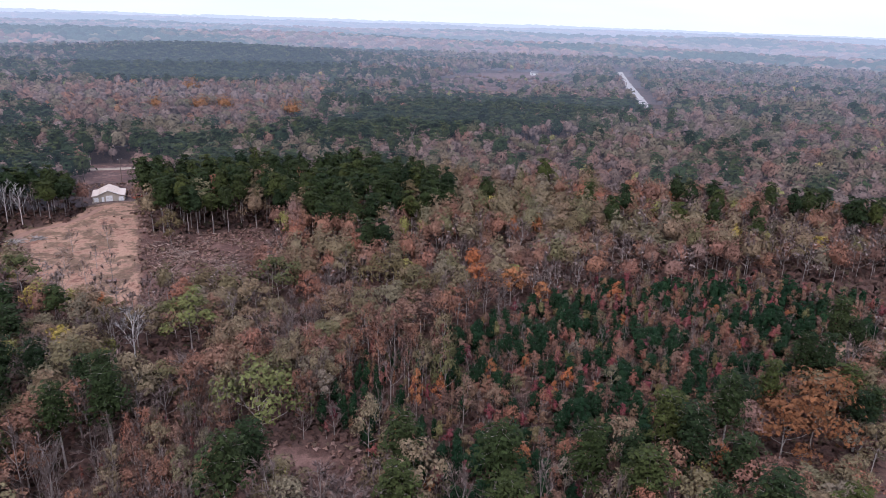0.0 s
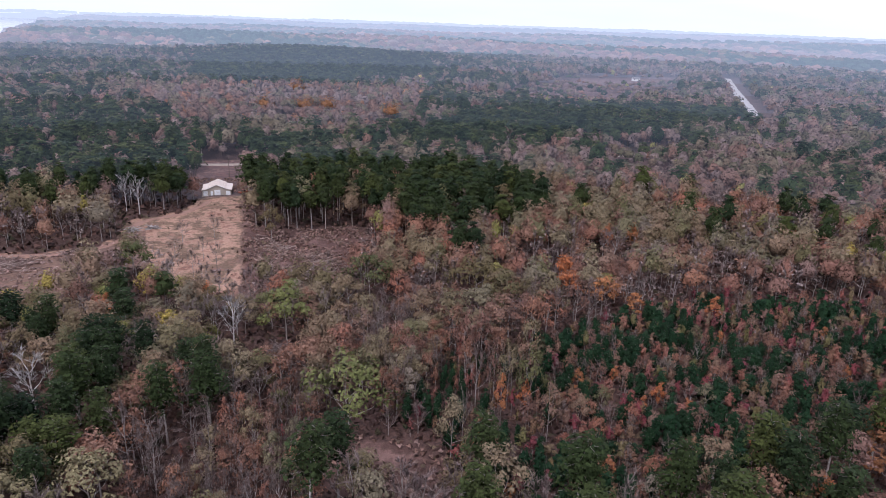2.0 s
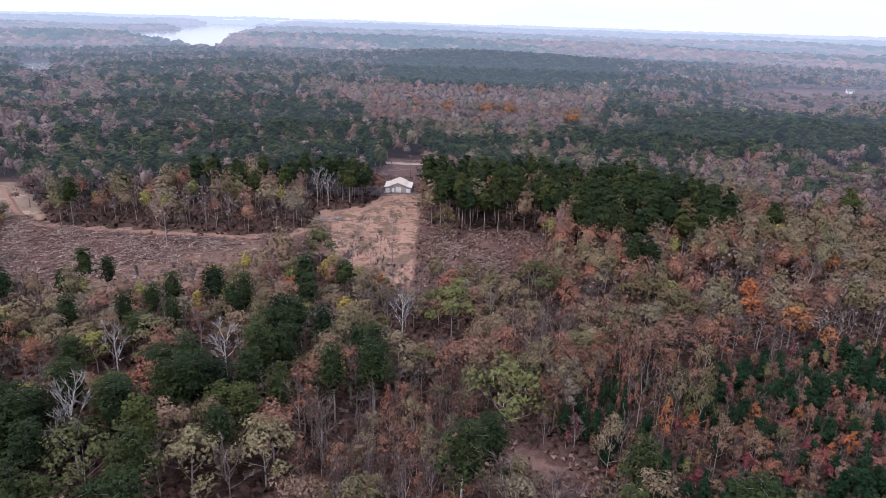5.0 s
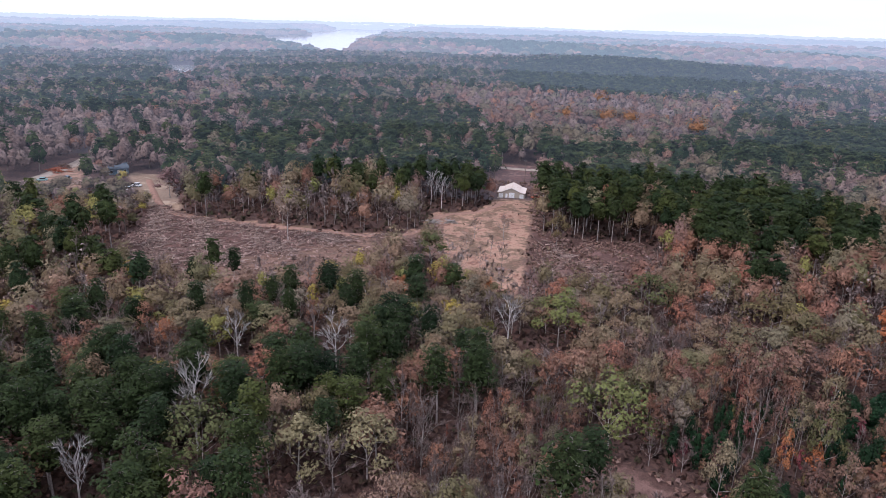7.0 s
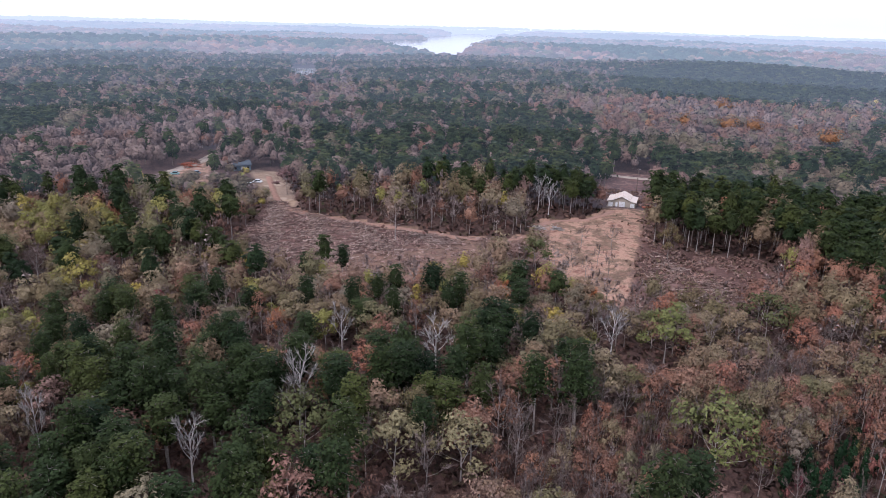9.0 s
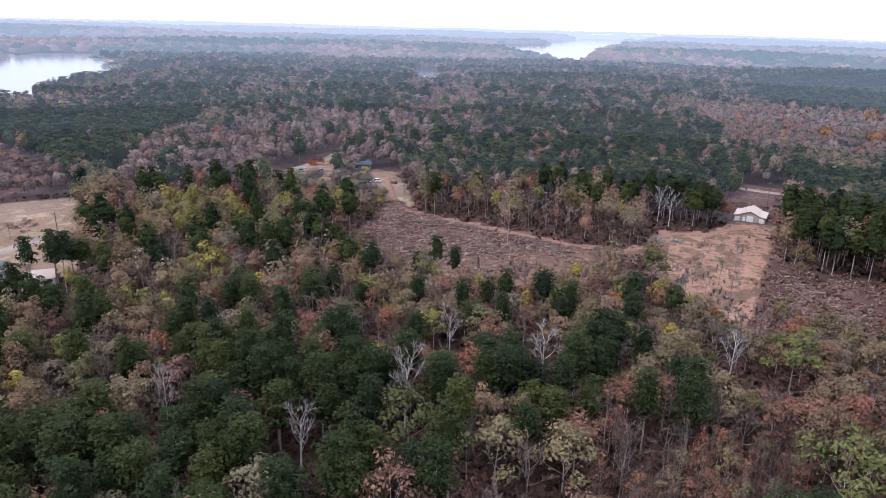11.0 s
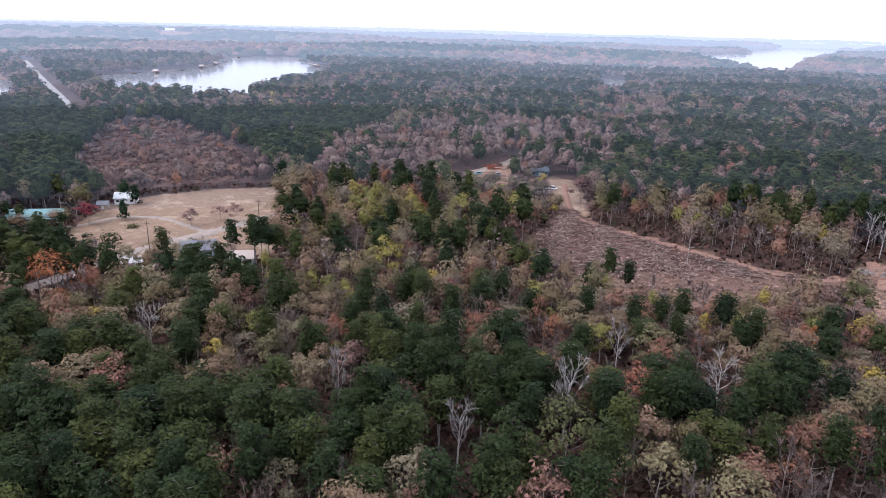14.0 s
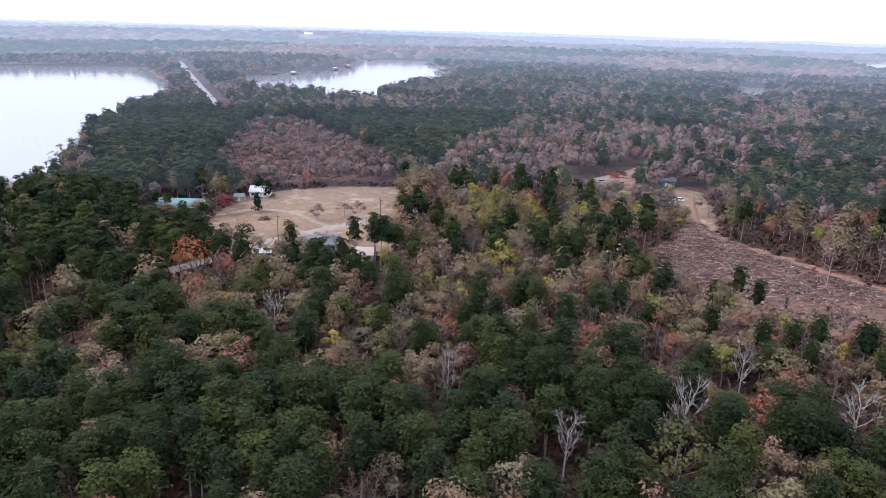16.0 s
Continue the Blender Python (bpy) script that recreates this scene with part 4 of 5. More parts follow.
# the mix of kinds in each stand: share of each kind, density, and scale of height
GENERAL = ({"pine": 0.29, "oak": 0.22, "russet": 0.23, "bare": 0.22, "orange": 0.015, "yellow": 0.02}, 1.0, 1.0)
STANDS = [
    (LOTFRONT, {"oak": 0.4, "yellow": 0.3, "bare": 0.3}, 0.9, 0.5),
    (EDGEFRONT, {"oak": 0.42, "bare": 0.26, "russet": 0.1, "yellow": 0.12, "pine": 0.1}, 1.0, 0.85),
    (LAWNEDGE, {"oak": 0.4, "bare": 0.3, "pine": 0.3}, 0.45, 0.45),
    (BEHINDCUT, {"bare": 0.45, "oak": 0.32, "russet": 0.13, "pine": 0.06, "yellow": 0.04}, 0.85, 1.0),
    (FRONTBELT, {"russet": 0.12, "bare": 0.26, "oak": 0.38, "yellow": 0.07, "pine": 0.16, "orange": 0.01}, 1.0, 0.8),
    (MIDBELT, {"oak": 0.28, "russet": 0.34, "bare": 0.38}, 1.0, 0.8),
    (PINENEAR, {"pine": 0.82, "oak": 0.08, "bare": 0.06, "russet": 0.04}, 1.0, 0.95),
    (PINEDEEP, {"pine": 0.78, "bare": 0.1, "oak": 0.08, "russet": 0.04}, 1.0, 0.98),
    (PINEWEST, {"pine": 0.84, "bare": 0.06, "oak": 0.10}, 1.0, 1.0),
    (PALEFRONT, {"bare": 0.4, "oak": 0.24, "yellow": 0.12, "russet": 0.16, "pine": 0.08}, 1.0, 0.82),
    (PINEMIX, {"pine": 0.22, "oak": 0.34, "bare": 0.28, "russet": 0.06, "yellow": 0.10}, 1.0, 0.85),
    (YELLOWS, {"yellow": 0.7, "oak": 0.3}, 1.0, 1.1),
    (OLIVEWOOD, {"oak": 0.34, "pine": 0.42, "bare": 0.13, "russet": 0.02, "yellow": 0.1}, 1.0, 0.92),
    (PINEBLOCK, {"pine": 0.84, "bare": 0.05, "oak": 0.05, "russet": 0.06}, 1.1, 1.05),
    (PINEYARD, {"pine": 0.9, "bare": 0.1}, 1.2, 0.95),
    (PINELEFT, {"pine": 0.62, "russet": 0.2, "bare": 0.18}, 1.0, 0.95),
    (PINEROAD, {"pine": 0.82, "bare": 0.1, "russet": 0.08}, 1.1, 0.95),
    (PINENECK, {"pine": 0.93, "bare": 0.07}, 1.1, 0.9),
    (PINEHILL, {"pine": 1.0}, 1.1, 0.9),
    (PINEFAR, {"pine": 0.46, "russet": 0.2, "bare": 0.24, "oak": 0.1}, 1.0, 0.95),
    (SAPLINGS, {"young_pine": 0.42, "gum": 0.42, "bare": 0.13, "russet": 0.08, "orange": 0.015, "oak": 0.015}, 1.0, 1.0),
    (ORANGEBAND, {"russet": 0.5, "orange": 0.13, "bare": 0.22, "oak": 0.15}, 1.0, 1.05),
    (GREYBAND, {"bare": 0.8, "russet": 0.12, "pine": 0.08}, 1.0, 1.0),
    (RUSSETWEST, {"russet": 0.7, "bare": 0.25, "orange": 0.05}, 1.0, 0.85),
    (PALEBELT, {"bare": 0.48, "oak": 0.18, "russet": 0.30, "orange": 0.02, "yellow": 0.02}, 1.05, 0.95),
    (OAKSIDE, {"russet": 0.45, "oak": 0.3, "pine": 0.1, "bare": 0.1, "orange": 0.05}, 1.0, 0.85),
    (HARDNEAR, {"bare": 0.36, "russet": 0.36, "gum": 0.20, "oak": 0.08}, 1.15, 0.72),
]
OPEN = [HOUSEPLOT, WEDGE, YARD, CUTOVER, SLASH, GLADE, FIELD, LOT, LAWN, FARSTRIP, RIGHTGAP, GAPHOUSE, PONDMUD, HILLTOP, LAKEL, LAKER, LAKEF, LAKEARM, POND]


def candidates(r0, r1, step):
    n = int(r1 / step) + 1
    i, j = np.meshgrid(np.arange(-n, n + 1), np.arange(-n, n + 1))
    x = (i + (j % 2) * 0.5 + rng.uniform(-0.36, 0.36, i.shape)).ravel() * step
    y = (j + rng.uniform(-0.36, 0.36, i.shape)).ravel() * step
    d, az = np.hypot(x, y), np.degrees(np.arctan2(-x, y))
    ok = (d >= r0) & (d < r1) & (az > -37.5) & (az < 115)
    x, y = x[ok], y[ok]
    ok = np.ones(len(x), bool)
    for poly in OPEN:
        ok &= ~inside(poly, x, y)
    for line, gap in ((ROAD, 6), (BACKROAD, 13), (CAUSEWAY, 12), (FIELDROAD, 5), (TRACK, 3)):
        ok &= away(line, x, y) > gap
    return x[ok], y[ok]


def patchy(x, y, s, k):
    """Even noise over the plan, about 0 to 1."""
    a = np.sin(x / s + k) * np.cos(y / s * 1.13 - 2 * k) + 0.7 * np.sin((x * 0.7 + y) / s * 1.9 + 3 * k) + 0.5 * np.cos((x - 0.8 * y) / s * 3.1 + k)
    return np.clip(0.5 + 0.3 * a, 0, 1)


def stock(x, y):
    """Kind, density and height scale for each place."""
    kinds = list(MAKE)
    weights = np.zeros((len(x), len(kinds)))
    dens, tall = np.ones(len(x)), np.ones(len(x))
    for k, share in GENERAL[0].items():
        weights[:, kinds.index(k)] = share
    for k, s, ph in (("pine", 60, 1.0), ("russet", 48, 2.2), ("bare", 40, 3.7), ("oak", 45, 5.1)):
        weights[:, kinds.index(k)] *= (0.15 + 2.2 * patchy(x, y, s, ph) ** 2)
    east_side = (x > -20) & (y > 150)
    weights[east_side, kinds.index("pine")] *= 0.3
    weights[east_side, kinds.index("oak")] *= 1.3
    weights[east_side, kinds.index("russet")] *= 1.5
    done = np.zeros(len(x), bool)
    for poly, mix, de, ta in STANDS:
        m = inside(poly, x, y) & ~done
        weights[m] = 0
        for k, share in mix.items():
            weights[m, kinds.index(k)] = share
        dens[m], tall[m] = de, ta
        done |= m
    scr = inside(SCRUB, x, y)
    dens[scr], tall[scr] = 0.72, 0.55
    for k, share in (("russet", 3.0), ("gum", 1.6), ("bare", 2.0), ("pine", 0.1)):
        weights[scr, kinds.index(k)] = share
    scr = inside(FARFIELD, x, y)
    dens[scr], tall[scr] = 0.5, 0.5
    scr = inside(GAPROAD, x, y)
    dens[scr], tall[scr] = 0.8, 0.6
    young = inside(SAPLINGS, x, y)
    clump = patchy(x, y, 8, 0.4)
    weights[young, kinds.index("young_pine")] *= (0.1 + 3.2 * clump[young] ** 2)
    weights /= weights.sum(1, keepdims=True)
    pick = (rng.uniform(size=(len(x), 1)) > np.cumsum(weights, 1)).sum(1).clip(0, len(kinds) - 1)
    return np.array(kinds)[pick], dens, tall


COUNT = {}
POOL = {}


def scatter(r0, r1, step, lod, things=False, only=None):
    x, y = candidates(r0, r1, step)
    sap = inside(SAPLINGS, x, y) | inside(HARDNEAR, x, y)
    if only == "saplings":
        x, y = x[sap], y[sap]
    elif only == "woods":
        x, y = x[~sap], y[~sap]
    kind, dens, tall = stock(x, y)
    thicket = inside(HARDNEAR, x, y)
    keep = rng.uniform(size=len(x)) < dens * 0.97
    for sx, sy, sr in zip(SX, SY, SR):
        near = 1 - (9.0 if sr > 3.9 else 2.0) / math.hypot(sx, sy)
        keep &= away([(sx, sy), (sx * near, sy * near)], x, y) > sr * 0.85
    for i in np.nonzero(keep)[0]:
        k = kind[i]
        h0, R0 = SIZE[k]
        grow = rng.uniform(0.66, 1.26) * tall[i]
        wide = rng.uniform(0.75, 1.25) * (0.5 + 0.5 * tall[i]) * (0.6 if thicket[i] and only else 1)
        if only == "saplings" and not thicket[i] and k in ("bare", "russet", "oak", "orange"):
            grow, wide = grow * 0.5, wide * 0.42
        if k == "pine":
            grow = tall[i] * (0.45 + 0.5 * grow / tall[i])
            wide = 1.12 * max(wide, 0.98 * grow)
        if k == "pine" and lod > 1:
            grow, wide = 0.88 * (0.5 * grow + 0.5 * tall[i]), wide * 1.2
        if things and COUNT.get(k, 0) < 290:
            COUNT[k] = COUNT.get(k, 0) + 1
            plant(k, x[i], y[i], h0 * grow, R0 * wide * (1.06 if only == "woods" else 1.0), COUNT[k] + i)
        else:
            POOL.setdefault((k, lod), []).append((x[i], y[i], grow, wide * ((1.0, 1.0, 1.02, 1.08, 1.15, 1.22, 1.3, 1.4)[lod] if only != "saplings" else 1.0)))


scatter(80, 172, 5.1, 1, things=True, only="woods")
scatter(80, 215, 2.8, 1, things=True, only="saplings")
scatter(172, 300, 5.7, 1, only="woods")
scatter(300, 430, 6.4, 2)
scatter(430, 560, 7.0, 3)
scatter(560, 720, 8.0, 4)
scatter(720, 900, 9.0, 5)
scatter(900, 1100, 10.5, 6)
scatter(1100, 1350, 11.5, 7)


def grow_pool():
    """All that stands further off, joined by kind and distance."""
    detail = (0, 1, 2, 2, 3, 3, 4, 4)
    far = ("near", "near", "middle", "middle", "outer", "outer", "distant", "distant")
    wood_v, wood_q, wood_t, wn_ = [], [], [], 0
    for (k, lod), rows in POOL.items():
        rows = np.array(rows)
        z = height(rows[:, 0], rows[:, 1])
        vs, qs, ts, ns, n = [], [], [], [], 0
        turn = rng.uniform(0, 2 * np.pi, len(rows))
        protos = PROTO[k, detail[lod]]
        which = rng.integers(0, len(protos), len(rows))
        for p, (wood, crown) in enumerate(protos):
            m = which == p
            if not m.any():
                continue
            c, s = np.cos(turn[m])[:, None], np.sin(turn[m])[:, None]
            for (v, q, *lit), is_wood in ((crown, False), (wood, True)):
                X = (v[None, :, 0] * c - v[None, :, 1] * s) * rows[m, 3:4] + rows[m, 0:1]
                Y = (v[None, :, 0] * s + v[None, :, 1] * c) * rows[m, 3:4] + rows[m, 1:2]
                Z = v[None, :, 2] * rows[m, 2:3] + z[m][:, None]
                V = np.stack([X, Y, Z], -1).reshape(-1, 3)
                Q = (q[None] + (np.arange(m.sum()) * len(v))[:, None, None]).reshape(-1, 4)
                T = np.repeat(rng.uniform(0, 1, m.sum()), len(v))
                if is_wood:
                    if lod < 2 or (lod < 4 and k == "pine"):
                        wood_v.append(V), wood_q.append(Q + wn_), wood_t.append(T)
                        wn_ += len(V)
                else:
                    nx, ny, nz = lit[0].T
                    ns.append(np.stack([nx * c - ny * s, nx * s + ny * c, np.broadcast_to(nz, (len(c), len(v)))], -1).reshape(-1, 3))
                    vs.append(V), qs.append(Q + n), ts.append(T)
                    n += len(V)
        # from the middle woods on, the foliage has haze painted in
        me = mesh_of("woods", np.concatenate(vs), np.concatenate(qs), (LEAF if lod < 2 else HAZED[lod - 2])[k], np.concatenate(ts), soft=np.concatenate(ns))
        tagged(new("woods_" + k, me), f"{far[lod]} woodland crowns: {NAMES[k][1]}", "woodland", "woods", "stuff")
    tagged(new("woods_trunks", mesh_of("woods_trunks", np.concatenate(wood_v), np.concatenate(wood_q), BARK, np.concatenate(wood_t))), "grey-brown trunks of the woodland", "woodland", "woods", "stuff")


grow_pool()


def far_woods():
    """Distant woods as uneven clumps of crowns, in bands of distance."""
    edges = [900, 1350, 2100, 3200, 4100, 4900]
    for b in range(1, 5):
        step = (13, 22, 34, 50, 66)[b]
        x, y = candidates(edges[b], edges[b + 1], step)
        z = height(x, y)
        dark = patchy(x, y, 170 + 90 * b, 1.0 + b) * 0.75 + patchy(x, y, 60, 0.3 + b) * 0.35 + rng.normal(0, 0.12, len(x))
        dark[inside(PINEHILL, x, y)] = 1
        dark[inside(PINENECK, x, y)] = 1
        group = np.where(dark > 0.6, 0, np.where(dark > 0.48, 2, 1))
        for gi, gname in enumerate(("dark", "warm", "olive")):
            m = group == gi
            n = m.sum()
            if not n:
                continue
            w, hh = step * 0.62, (14, 14, 15, 18, 20)[b]
            ang = np.arange(5) * 2 * np.pi / 5
            rr = rng.uniform(0.75, 1.25, (n, 5, 3)) * w * np.array([1.0, 1.0, 0.72])
            lev = np.array([0.0, 0.25, 0.85]) * hh
            tall = rng.uniform(0.6, 1.4, (n, 1, 1)) if b < 3 else rng.uniform(0.85, 1.1, (n, 1, 1))
            ox = x[m][:, None, None] + np.cos(ang)[None, :, None] * rr
            oy = y[m][:, None, None] + np.sin(ang)[None, :, None] * rr
            oz = z[m][:, None, None] + lev[None, None] * tall * rng.uniform(0.85, 1.12, (n, 5, 3))
            V = np.stack([ox, oy, oz], -1).transpose(0, 2, 1, 3)
            top = np.stack([x[m], y[m], z[m] + hh * 1.02 * tall[:, 0, 0]], -1)[:, None]
            V = np.concatenate([V.reshape(n, 15, 3), top], 1).reshape(-1, 3)
            i, j = np.arange(5), (np.arange(5) + 1) % 5
            Q = np.concatenate([np.stack([i, j, j + 5, i + 5], -1), np.stack([i + 5, j + 5, j + 10, i + 10], -1), np.array([[10, 11, 12, 15], [12, 13, 14, 15], [14, 10, 15, 15]])])
            if b > 0:
                Q = Q[5:]
            Q = (Q[None] + (np.arange(n) * 16)[:, None, None]).reshape(-1, 4)
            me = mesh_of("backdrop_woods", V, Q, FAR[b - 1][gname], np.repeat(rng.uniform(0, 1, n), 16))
            tagged(new("backdrop_woods", me), {"dark": "distant dark pine woods under pale haze", "warm": "distant brown autumn woods under pale haze", "olive": "distant olive woods under pale haze"}[gname], "woodland", kind="structure")


far_woods()


# ---- buildings ----
def facing(x, y, dx, dy, dz=0.0):
    """A pose at a place with local x along (dx, dy), set on the ground."""
    return Matrix.Translation((x, y, float(height(np.array(float(x)), np.array(float(y)))) + dz)) @ Matrix.Rotation(math.atan2(dy, dx), 4, "Z")


def slope(bm, x0, z0, x1, z1, y0, y1, t=0.14):
    """A roof slab with thickness, rising across x."""
    return prism(bm, [(x0, z0), (x1, z1), (x1, z1 + t), (x0, z0 + t)], y0, y1)


def garage_door(parent, x0, x1, h, y=-0.06):
    door = part("garage_door", boxed(x0 - 0.12, y, 0, x1 + 0.12, 0.0, h + 0.12), SIDING, parent, "white sectional garage door")
    n = 4
    for i in range(n):
        part("door_panel", boxed(x0, y - 0.05, 0.03 + h * i / n, x1, y - 0.003, h * (i + 1) / n - 0.03, bevel=0.015), WHITE, door)
    return door


def metal_house():
    """Beige metal building: a gabled middle with a lean-to on each side."""
    ob = thing("metal_building", facing(-140.7, 264.9, 12, 5, 0.05) @ Matrix.Scale(0.9, 4), "beige metal building with tan gabled roof and white garage doors", "house")
    part("foundation", boxed(-0.3, -1.6, -0.6, 13.3, 12.3, 0.02), GRAVEL, ob, "pale concrete slab and apron")
    part("wall", prism(bmesh.new(), [(2.8, 0.02), (10.2, 0.02), (10.2, 3.5), (6.5, 5.1), (2.8, 3.5)], 0, 12), SIDING, ob)
    part("wall", prism(bmesh.new(), [(0, 0.02), (2.797, 0.02), (2.797, 3.1), (0, 2.6)], 0.05, 11.9), SIDING, ob)
    part("wall", prism(bmesh.new(), [(10.203, 0.02), (13, 0.02), (13, 2.6), (10.203, 3.1)], 0.05, 11.9), SIDING, ob)
    for x0, z0, x1, z1 in ((2.4, 3.34, 6.5, 5.12), (10.6, 3.34, 6.5, 5.12)):
        roof = part("roof", slope(bmesh.new(), x0, z0, x1, z1, -0.45, 12.4), TANROOF, ob)
        for i in range(1, 14):
            y = -0.45 + 12.85 * i / 14
            part("roof_rib", slope(bmesh.new(), x0, z0 + 0.142, x1, z1 + 0.142, y - 0.03, y + 0.03, 0.05), TANROOF, roof)
    part("roof", slope(bmesh.new(), -0.4, 2.55, 2.78, 3.14, -0.4, 12.2), TANROOF, ob)
    part("roof", slope(bmesh.new(), 13.4, 2.55, 10.22, 3.14, -0.4, 12.2), TANROOF, ob)
    part("gable_trim", prism(bmesh.new(), [(2.35, 3.25), (6.5, 5.05), (10.65, 3.25), (10.65, 3.42), (6.5, 5.24), (2.35, 3.42)], -0.52, -0.455), WHITE, ob, "white gable trim")
    garage_door(ob, 0.4, 2.4, 2.1, -0.01)
    garage_door(ob, 5.4, 8.1, 2.7)
    garage_door(ob, 10.6, 12.6, 2.1, -0.01)
    door = part("entry_door", boxed(3.7, -0.07, 0.02, 4.7, -0.003, 2.1), WHITE, ob, "white entry door")
    part("handle", boxed(4.52, -0.12, 1.0, 4.6, -0.072, 1.12), TYRE, door)


metal_house()


def cottage(name, x, y, dx, dy, w, d, eave, ridge, wall, roof, label, windows=3, porch=False):
    """A small gabled house with windows, a door, eaves and a chimney."""
    ob = thing(name, facing(x, y, dx, dy, 0.02), label, "house")
    part("wall", prism(bmesh.new(), [(0, -0.5), (w, -0.5), (w, eave), (0, eave)], 0, d), wall, ob)
    bm = bmesh.new()
    for xx in (0.0, w - 0.15):
        a = [bm.verts.new((xx + e, yy, zz)) for e in (0, 0.15) for yy, zz in ((0, eave + 0.003), (d, eave + 0.003), (d / 2, ridge - 0.05))]
        bm.faces.new(a[:3])
        bm.faces.new(a[3:][::-1])
        for i in range(3):
            j = (i + 1) % 3
            bm.faces.new((a[i], a[i + 3], a[j + 3], a[j]))
    part("gable", bm, wall, ob)
    for y0, y1 in ((-0.5, d / 2), (d + 0.5, d / 2)):
        bm = bmesh.new()
        k = 0.5 * (ridge - eave) / (d / 2)
        v = [bm.verts.new((xx, yy, zz + t)) for t in (0, 0.14) for xx, yy, zz in ((-0.4, y0, eave - k), (w + 0.4, y0, eave - k), (w + 0.4, y1, ridge), (-0.4, y1, ridge))]
        for f in ((0, 1, 2, 3), (7, 6, 5, 4), (0, 4, 5, 1), (1, 5, 6, 2), (2, 6, 7, 3), (3, 7, 4, 0)):
            bm.faces.new([v[i] for i in f])
        bmesh.ops.recalc_face_normals(bm, faces=bm.faces[:])
        part("roof", bm, roof, ob)
    for i in range(windows):
        cx = w * (i + 0.5) / windows
        if i == windows // 2:
            door = part("door", boxed(cx - 0.5, -0.06, 0.05, cx + 0.5, -0.003, 2.1), WHITE, ob)
            part("handle", boxed(cx + 0.32, -0.1, 1.0, cx + 0.4, -0.062, 1.1), TYRE, door)
        else:
            win = part("window", boxed(cx - 0.65, -0.05, 0.9, cx + 0.65, -0.003, 2.1), WHITE, ob)
            part("pane", boxed(cx - 0.55, -0.07, 1.0, cx + 0.55, -0.053, 2.0), DARKGLASS, win)
    if porch:
        part("porch_roof", prism(bmesh.new(), [(0.5, eave - 0.5), (w - 0.5, eave - 0.5), (w - 0.5, eave - 0.38), (0.5, eave - 0.38)], -2.4, -0.5), roof, ob)
        for xx in (0.6, w / 3, 2 * w / 3, w - 0.7):
            part("porch_post", boxed(xx, -2.3, -0.3, xx + 0.12, -2.18, eave - 0.503), WHITE, ob)
    return ob


cottage("long_house", -289, -50, 0.25, 1, 19, 8, 2.8, 4.6, SIDING, TEAL, "low house with a long teal metal roof among pines", 5, True)
cottage("white_shed", -307, -14, 0.2, 1, 8, 7, 2.7, 4.4, WHITE, plain("white_metal_roof", (0.72, 0.72, 0.70), 0.06), "small white shed with a pale metal roof by the field", 3)
cottage("small_shed", -299, -20, 0.2, 1, 4, 3, 2.2, 3.2, SIDING, DARKROOF, "small brown garden shed beside the lawn", 1)
cottage("cottage", -226, 7, 0.1, 1, 11, 8, 2.8, 4.8, BLUE, DARKROOF, "cottage with grey shingle roof half hidden by trees", 3)
cottage("cottage", -214, 21, 0.3, 1, 7, 6, 2.5, 4.0, WHITE, TANROOF, "small white outbuilding with a tan roof among trees", 3)
cottage("cottage", -221, -10, 0.0, 1, 6, 4, 2.4, 3.6, WHITE, plain("pale_roof", (0.6, 0.58, 0.55), 0.1), "white cabin with a pale roof beside the road", 3)
cottage("blue_house", -306, 183, 0.45, 0.9, 9, 7, 2.8, 4.6, BLUE, plain("slate_blue_roof", (0.12, 0.14, 0.16), 0.2), "blue-grey house with a dark roof behind trees", 3)
cottage("far_house", 158, 505, 1, 0.2, 15, 8, 3.0, 5.2, WHITE, plain("light_grey_roof", (0.42, 0.42, 0.42), 0.15), "pale house with a grey roof at the edge of woods", 5)
cottage("far_house", 188, 516, 1, 0.3, 9, 6, 2.6, 4.2, SIDING, DARKROOF, "small brown house at the edge of woods", 3)
cottage("lake_house", -562, 1034, 1, 0.5, 16, 10, 5.5, 8.5, WHITE, WHITE, "tall white building among distant woods", 5)
cottage("hill_house", -2950, 110, 0, 1, 34, 16, 7, 12, WHITE, plain("bright_roof", (0.7, 0.7, 0.7), 0.1), "white building on a bare pale hilltop", 5)
cottage("field_house", 118, 1010, 1, 0.2, 9, 7, 3.0, 5.0, WHITE, DARKROOF, "white farmhouse across the dry field", 3)


